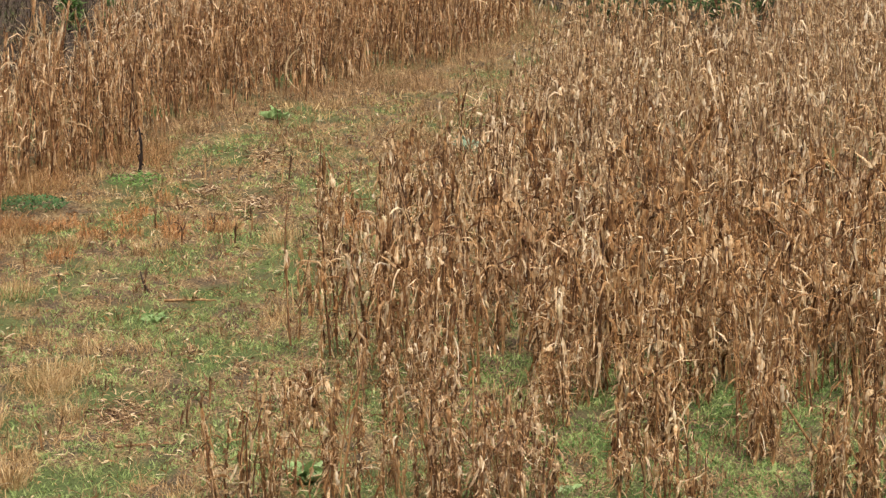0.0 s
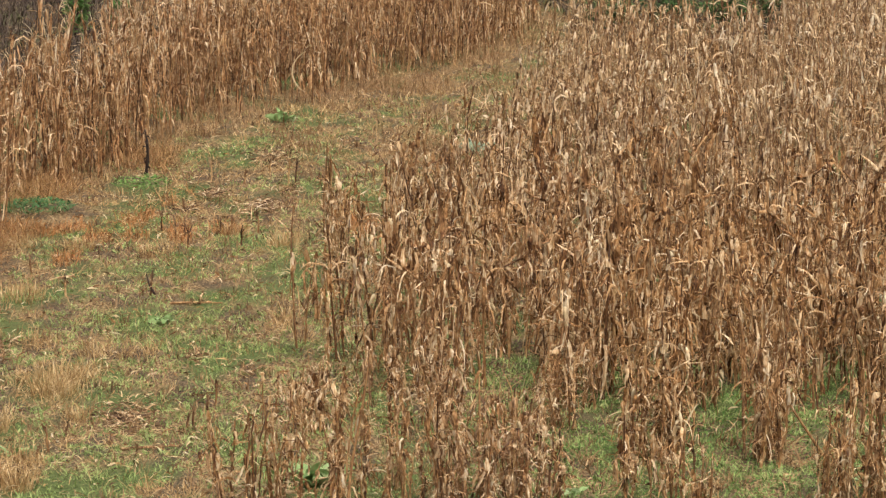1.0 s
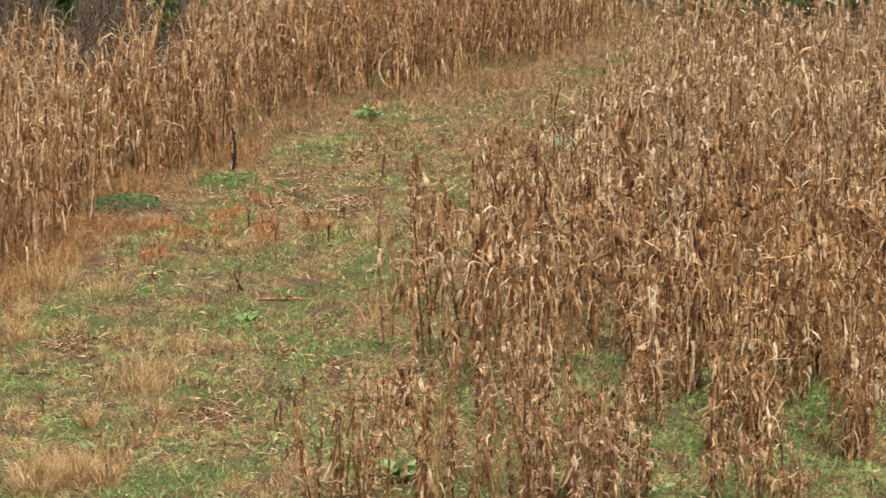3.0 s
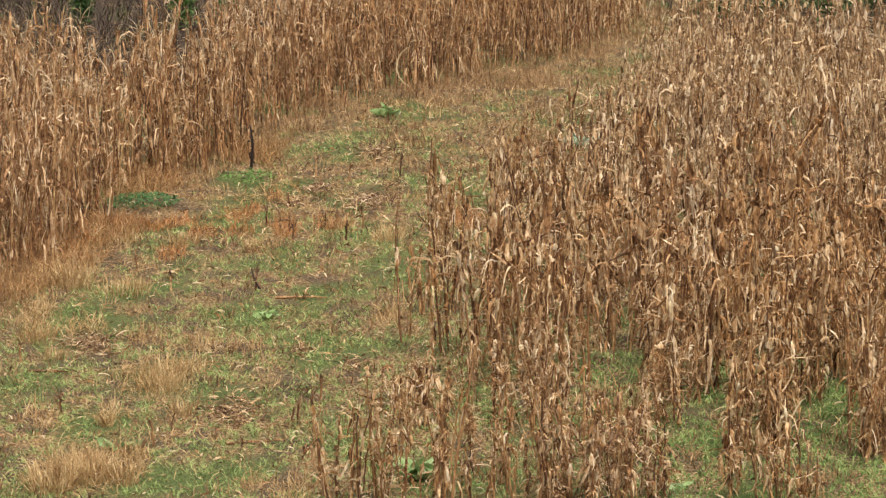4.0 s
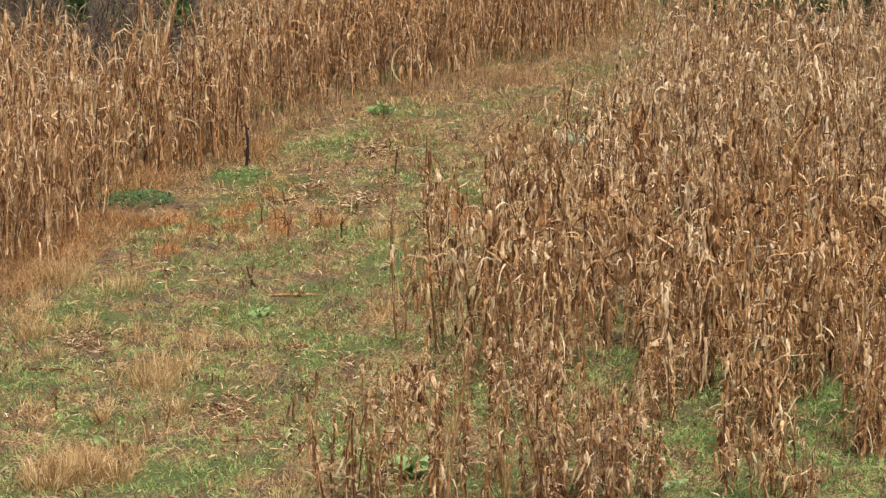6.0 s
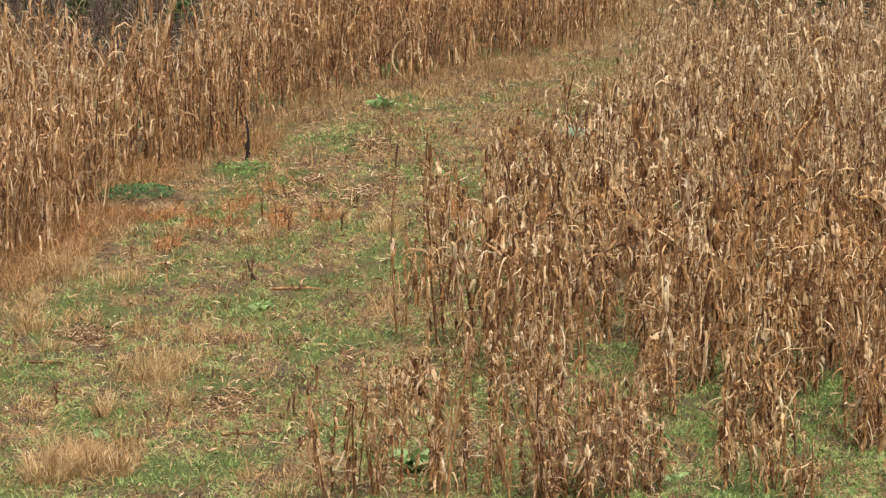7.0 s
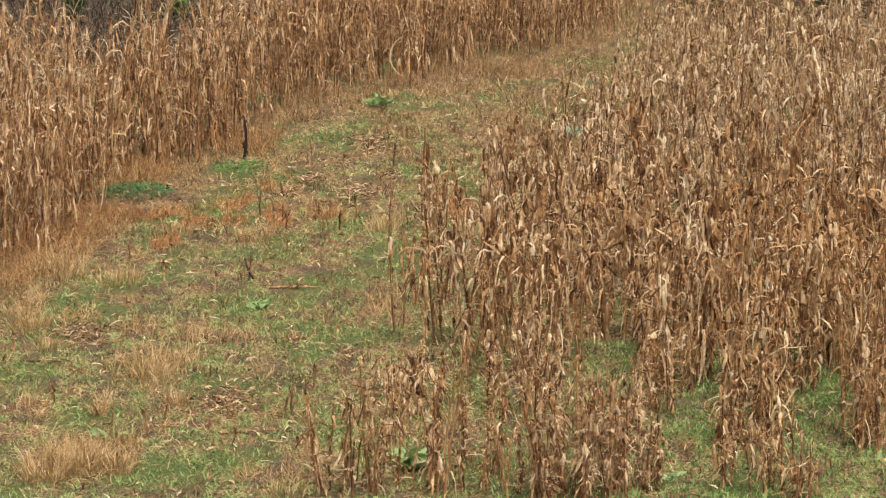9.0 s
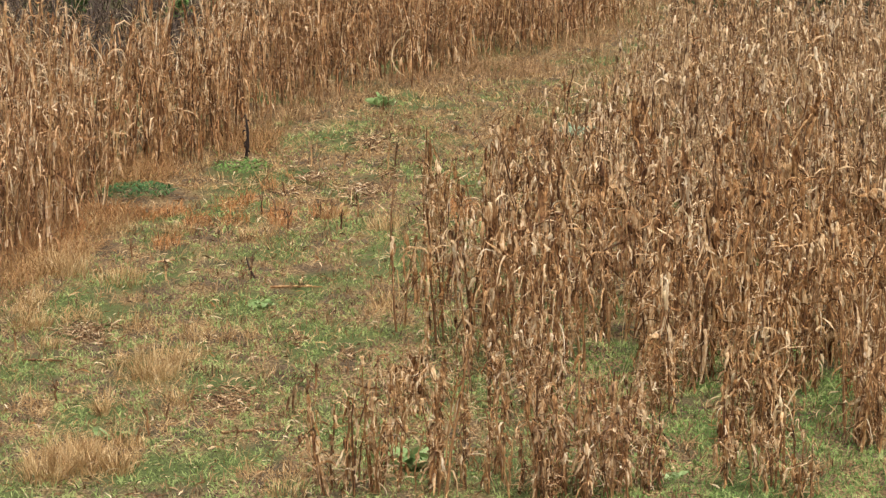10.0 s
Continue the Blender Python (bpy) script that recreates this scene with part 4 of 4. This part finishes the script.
for spec in [(-2.07, 34.3, 0.3, 0.8, 150, "heap of grey-brown corn litter on the grass"), (-3.8, 37.7, 0.35, 0.6, 130, "heap of pale corn litter among dry grass"),
             (-1.1, 48.1, 0.3, 0.7, 90, "pale dry corn litter beside a fallen stalk"), (-0.98, 36.4, 0.15, 0.3, 34, "dark curled corn leaves at the stand's edge"),
             (-1.83, 49.5, 0.2, 0.5, 60, "small heap of brown corn leaves"), (-1.05, 52.6, 0.35, 0.9, 70, "thin scatter of brown corn litter on the strip"), (-2.09, 48.0, 0.12, 0.3, 26, "dark curled corn leaves on the grass"), (-0.75, 49.4, 0.2, 0.5, 40, "brown and bleached corn litter round cut stubs"), (-1.54, 37.3, 0.06, 0.3, 24, "grey crumpled corn leaf on the grass")]:
    litter_heap(*spec)
litter_heap(0.76, 35.2, 0.2, 0.5, 40, "pale bleached corn litter between the plants")
for x, y, h in [(-1.48, 33.7, 0.17), (-1.42, 33.75, 0.2), (-1.32, 34.6, 0.14), (-1.24, 34.8, 0.24), (-2.71, 32.6, 0.22), (-2.79, 32.3, 0.12), (-3.73, 34.1, 0.16),
                (-4.43, 36.8, 0.2), (-1.87, 50.7, 0.3), (-2.09, 44.9, 0.25), (-2.02, 45.6, 0.2), (-1.39, 50.5, 0.18), (-2.11, 47.8, 0.15), (-2.21, 41.0, 0.2)]:
    stub(x, y, h)
for x, y, h in [(-0.68, 50.6, 0.30), (-0.77, 50.2, 0.40), (0.32, 51.0, 0.20), (0.17, 50.0, 0.20), (0.81, 53.4, 0.30), (-1.09, 46.2, 0.22), (-1.42, 46.1, 0.20),
                (-1.58, 46.0, 0.18), (-2.11, 45.3, 0.25), (-1.95, 44.8, 0.20), (-2.33, 46.1, 0.20), (-1.05, 51.3, 0.20), (-0.23, 49.6, 0.30), (-1.28, 45.0, 0.20),
                (0.44, 50.2, 0.22), (-3.74, 42.8, 0.20), (-3.18, 40.9, 0.20), (-0.78, 55.4, 0.18), (-2.01, 56.8, 0.20), (-1.34, 56.8, 0.18)]:
    stub(x, y, h)
fallen_stalk(-2.05, 32.7, 8, 0.55, 0.03, "pale corn stalk and husk lying on the grass", PALE_LEAF)
fallen_stalk(-1.4, 48.0, 8, 0.75, 0.05, "brown corn stalk lying on the grass")
fallen_stalk(-0.95, 54.6, 6, 0.55, 0.02, "thin brown corn stalk lying across the strip")
fallen_stalk(0.0, 48.6, -12, 0.45, 0.08, "dark corn stalk lying at the stand's edge")
fallen_stalk(4.42, 32.3, 178, 0.78, 0.98, "brown broken corn stalk leaning over green grass")
fallen_stalk(-2.16, 41.0, 160, 0.26, 1.1, "dark broken stalk leaning in the grass", DARK)
fallen_stalk(-1.96, 40.42, -6, 0.6, 0.03, "brown corn stalk lying on green grass")
fallen_stalk(-3.47, 42.21, 20, 0.3, 0.15, "short pale corn stalk lying on dry grass", PALE_LEAF)
fallen_stalk(0.73, 50.9, 180, 0.6, 0.98, "pale broken corn stalk leaning at the stand's edge", PALE_LEAF)
fallen_stalk(-4.3, 36.2, -12, 0.45, 0.04, "brown stalk lying on the thatch")


def dead_stalk(x, y, h):
    ob = thing("dead_stalk", pose(x, y, float(ground_z(x, y))), "blackened dead stalk standing at the tall corn's edge", "dead stalk")
    z = np.linspace(-0.02, h, 7)
    part("stalk", tube(np.column_stack([0.03 * np.sin(z * 5), 0.02 * np.cos(z * 7), z]), np.array([0.03, 0.022, 0.027, 0.02, 0.024, 0.016, 0.012])), DARK, ob)
    v, f = ribbons(np.column_stack([np.zeros(8), np.zeros(8), np.linspace(0.1, h, 8)]), np.arange(8) * 2.2, 0.1, 0.04, 0.9, -1.5, n=5, power=0.4, twist=1.8, fold=0.4, base=0.7, crumple=0.012)
    for q in v:
        part("leaf", (q, f), DARK, ob)


dead_stalk(-2.84, 51.6, 0.62)


def green_stems(x, y, count, h):
    ob = thing("tall_grass_tuft", pose(x, y, float(ground_z(x, y))), "thin yellow-green tall grass stems among corn", "grass tuft")
    p = np.column_stack([rng.normal(0, 0.06, count), rng.normal(0, 0.2, count), np.zeros(count)])
    v, f = ribbons(p, rng.uniform(-0.4, 0.4, count), rng.uniform(0.6, 1.0, count) * h, 0.014, rng.uniform(1.2, 1.6, count), rng.uniform(1.0, 1.4, count), n=4, fold=0.2)
    for q in v:
        part("stem", (q, f), YELLOW_STEM, ob)


green_stems(1.85, 34.4, 12, 0.75)
green_stems(1.64, 33.9, 7, 0.75)


def dry_tuft(x, y, r, h, count):
    a, q = rng.uniform(0, 6.28, count), np.sqrt(rng.random(count)) * r
    p = np.column_stack([np.cos(a) * q, np.sin(a) * q * 1.6, np.full(count, -0.01)])
    v, f = ribbons(p, a + rng.normal(0, 0.9, count), rng.uniform(0.45, 1.0, count) * h, rng.uniform(0.006, 0.011, count), rng.uniform(1.0, 1.57, count), rng.uniform(0.0, 1.4, count),
                   twist=rng.normal(0, 0.7, count), curl=rng.normal(0, 0.5, count), n=4, fold=0, base=0.6)
    ob = new("dry_grass_tuft", quads_mesh("dry_grass_tuft", *many(v, f), [STRAW]))
    ob.matrix_basis = pose(x, y, float(ground_z(x, y)))
    tagged(ob, "upright tuft of tan dry grass on the strip", "grass tuft", "dry grass tufts")


for spec in [(-3.24, 33.6, 0.07, 0.26, 70), (-3.2, 31.2, 0.25, 0.34, 260), (-3.45, 30.7, 0.22, 0.34, 220), (-2.85, 31.0, 0.14, 0.30, 120), (-2.9, 35.4, 0.22, 0.30, 200),
             (-2.7, 36.0, 0.12, 0.24, 90), (-2.55, 34.2, 0.12, 0.24, 80), (-4.4, 38.0, 0.2, 0.3, 170), (-4.1, 37.0, 0.12, 0.22, 80), (-3.7, 40.8, 0.3, 0.26, 200), (-4.4, 41.5, 0.3, 0.4, 260),
             (-1.35, 30.3, 0.2, 0.16, 120), (-2.3, 44.4, 0.25, 0.22, 150), (-3.3, 44.6, 0.2, 0.25, 120), (-1.4, 46.0, 0.2, 0.25, 120), (-0.75, 45.0, 0.2, 0.3, 120)]:
    dry_tuft(*spec)


def curled_leaf_plant(x, y):
    """A corn plant whose long pale leaf curls away in a hoop."""
    ob = thing("corn_plant", pose(x, y, float(ground_z(x, y))), "dry corn plant with one long pale leaf curled into a hoop", "corn plant")
    z = np.linspace(-0.02, 1.3, 7)
    part("stalk", tube(np.column_stack([0.02 * np.sin(z * 3), 0.02 * np.cos(z * 4), z]), np.linspace(0.016, 0.008, 7)), STALK, ob)
    v, f = ribbons(np.array([[-0.1, -0.25, 0.93]]), [3.14], [0.85], 0.026, -0.4, -2.7, n=12, tilt=1.2, fold=0.25, base=0.8, tip=0.4)
    part("leaf", (v[0], f), HUSK, ob, "long pale curled leaf")
    v, f = ribbons(np.array([[0.0, 0, 1.0]]), [-2.1], [0.28], 0.03, 0.3, -0.9, n=5, tilt=1.0, fold=0.25, base=0.8)
    part("leaf", (v[0], f), HUSK, ob, "long pale curled leaf")
    v, f = ribbons(np.column_stack([np.zeros(9), np.zeros(9), np.linspace(0.25, 1.25, 9)]), np.arange(9) * 2.3, 0.36, 0.035, 0.8, -1.5, n=6, power=0.3, fold=0.3, base=0.7, crumple=0.01)
    for q in v:
        part("leaf", (q, f), LEAF, ob)


curled_leaf_plant(-0.52, 60.0)


def husk_plant(x, y, h):
    """A broken corn plant topped by bleached leaves."""
    ob = thing("corn_plant", pose(x, y, float(ground_z(x, y)), 0, 0, rng.uniform(0, 360)), "broken corn plant with a bleached pale tuft on top", "corn plant", "bleached corn plants")
    z = np.linspace(-0.02, h, 7)
    part("stalk", tube(np.column_stack([0.015 * np.sin(z * 4), 0.015 * np.cos(z * 3), z]), np.linspace(0.016, 0.009, 7)), STALK, ob)
    count = 5
    v, f = ribbons(np.column_stack([np.zeros(count), np.zeros(count), h - rng.uniform(0, 0.15, count)]), np.arange(count) * 2.4, rng.uniform(0.14, 0.3, count), rng.uniform(0.02, 0.036, count),
                   rng.uniform(1.1, 1.55, count), np.where(np.arange(count) % 2 == 0, -1.55, rng.uniform(0.9, 1.5, count)), twist=rng.normal(0, 1.4, count), n=7, power=0.5, fold=0.4, base=0.6, crumple=0.011)
    for q in v:
        part("leaf", (q, f), HUSK, ob, "bleached pale leaf")
    v, f = ribbons(np.column_stack([np.zeros(9), np.zeros(9), np.linspace(0.15, 0.9, 9) * h]), np.arange(9) * 2.3, 0.3 * min(1, h), 0.036, 0.2, -1.5, n=6, power=0.3, fold=0.4, base=0.7, crumple=0.013)
    for q in v:
        part("leaf", (q, f), LEAF, ob)


for spec in [(2.6, 37.0, 1.3), (3.3, 34.4, 1.05), (2.5, 31.25, 0.62), (2.98, 30.95, 0.62), (-0.35, 30.9, 0.5)]:
    husk_plant(*spec)


# ---------- far edge of the field ----------
def shrub(x, y, r, h, material=SHRUB, label="dark evergreen shrub behind the corn"):
    ob = thing("evergreen_shrub", pose(x, y, -0.02), label, "shrub", "shrubs at the field's far edge")
    for q in range(5):
        a = q * 1.26
        s = np.linspace(0, 1, 5)
        part("stem", tube(np.column_stack([np.cos(a) * r * 0.5 * s, np.sin(a) * r * 0.5 * s, h * 0.8 * s]), np.linspace(0.035, 0.01, 5)), BRUSH, ob)
    n = 900
    d = rng.normal(0, 1, (n, 3))
    d /= np.linalg.norm(d, axis=1)[:, None]
    lump = 0.7 + 0.5 * vnoise(d[:, 0] * 3 + x, d[:, 2] * 3 + y, 1.0, 50)
    rad = rng.random(n) ** 0.4 * lump
    p = np.column_stack([d[:, 0] * rad * r, d[:, 1] * rad * r, h * 0.52 + d[:, 2] * rad * h * 0.5])
    p[:, 2] = np.abs(p[:, 2]) + 0.03
    v, f = ribbons(p, rng.uniform(0, 6.28, n), rng.uniform(0.08, 0.18, n), rng.uniform(0.04, 0.08, n), rng.uniform(-0.4, 1.2, n), rng.uniform(-0.8, 0.4, n), n=2, fold=0.15, base=0.4)
    tagged(part("foliage", many(v, f), material, ob), kind="stuff")


shrub(-5.13, 69.5, 0.26, 1.5, SAPLING, "bright green young evergreen behind the tall corn")
shrub(-4.35, 70.5, 0.2, 0.9, SAPLING, "small green evergreen behind the tall corn")
for x, y, r, h in [(-7.15, 70.5, 0.2, 1.0), (-9.3, 70.5, 0.6, 0.9), (5.4, 72.5, 0.6, 0.8), (6.7, 73.5, 0.7, 0.8), (7.8, 72.8, 0.6, 0.8), (9.0, 73.5, 0.7, 0.9)]:
    shrub(x, y, r, h)


def build_brush():
    p = np.concatenate([scatter(-12, -2.5, 60, 79, 45), scatter(4.6, 10, 66, 78, 16), scatter(3, 12, 78, 84, 40)])
    m = len(p)
    base = np.column_stack([p, ground_z(p[:, 0], p[:, 1]) - 0.01])
    v, f = ribbons(base, rng.uniform(0, 6.28, m), rng.uniform(0.5, 1.3, m), rng.uniform(0.012, 0.025, m), rng.uniform(0.9, 1.5, m), rng.uniform(-1.2, 0.9, m), curl=rng.normal(0, 0.7, m), n=4, fold=0, base=0.9)
    tagged(new("bramble_thicket", quads_mesh("bramble_thicket", *many(v, f), [BRUSH])), "dark brown leafless bramble thicket behind corn", "brush", kind="stuff")


build_brush()
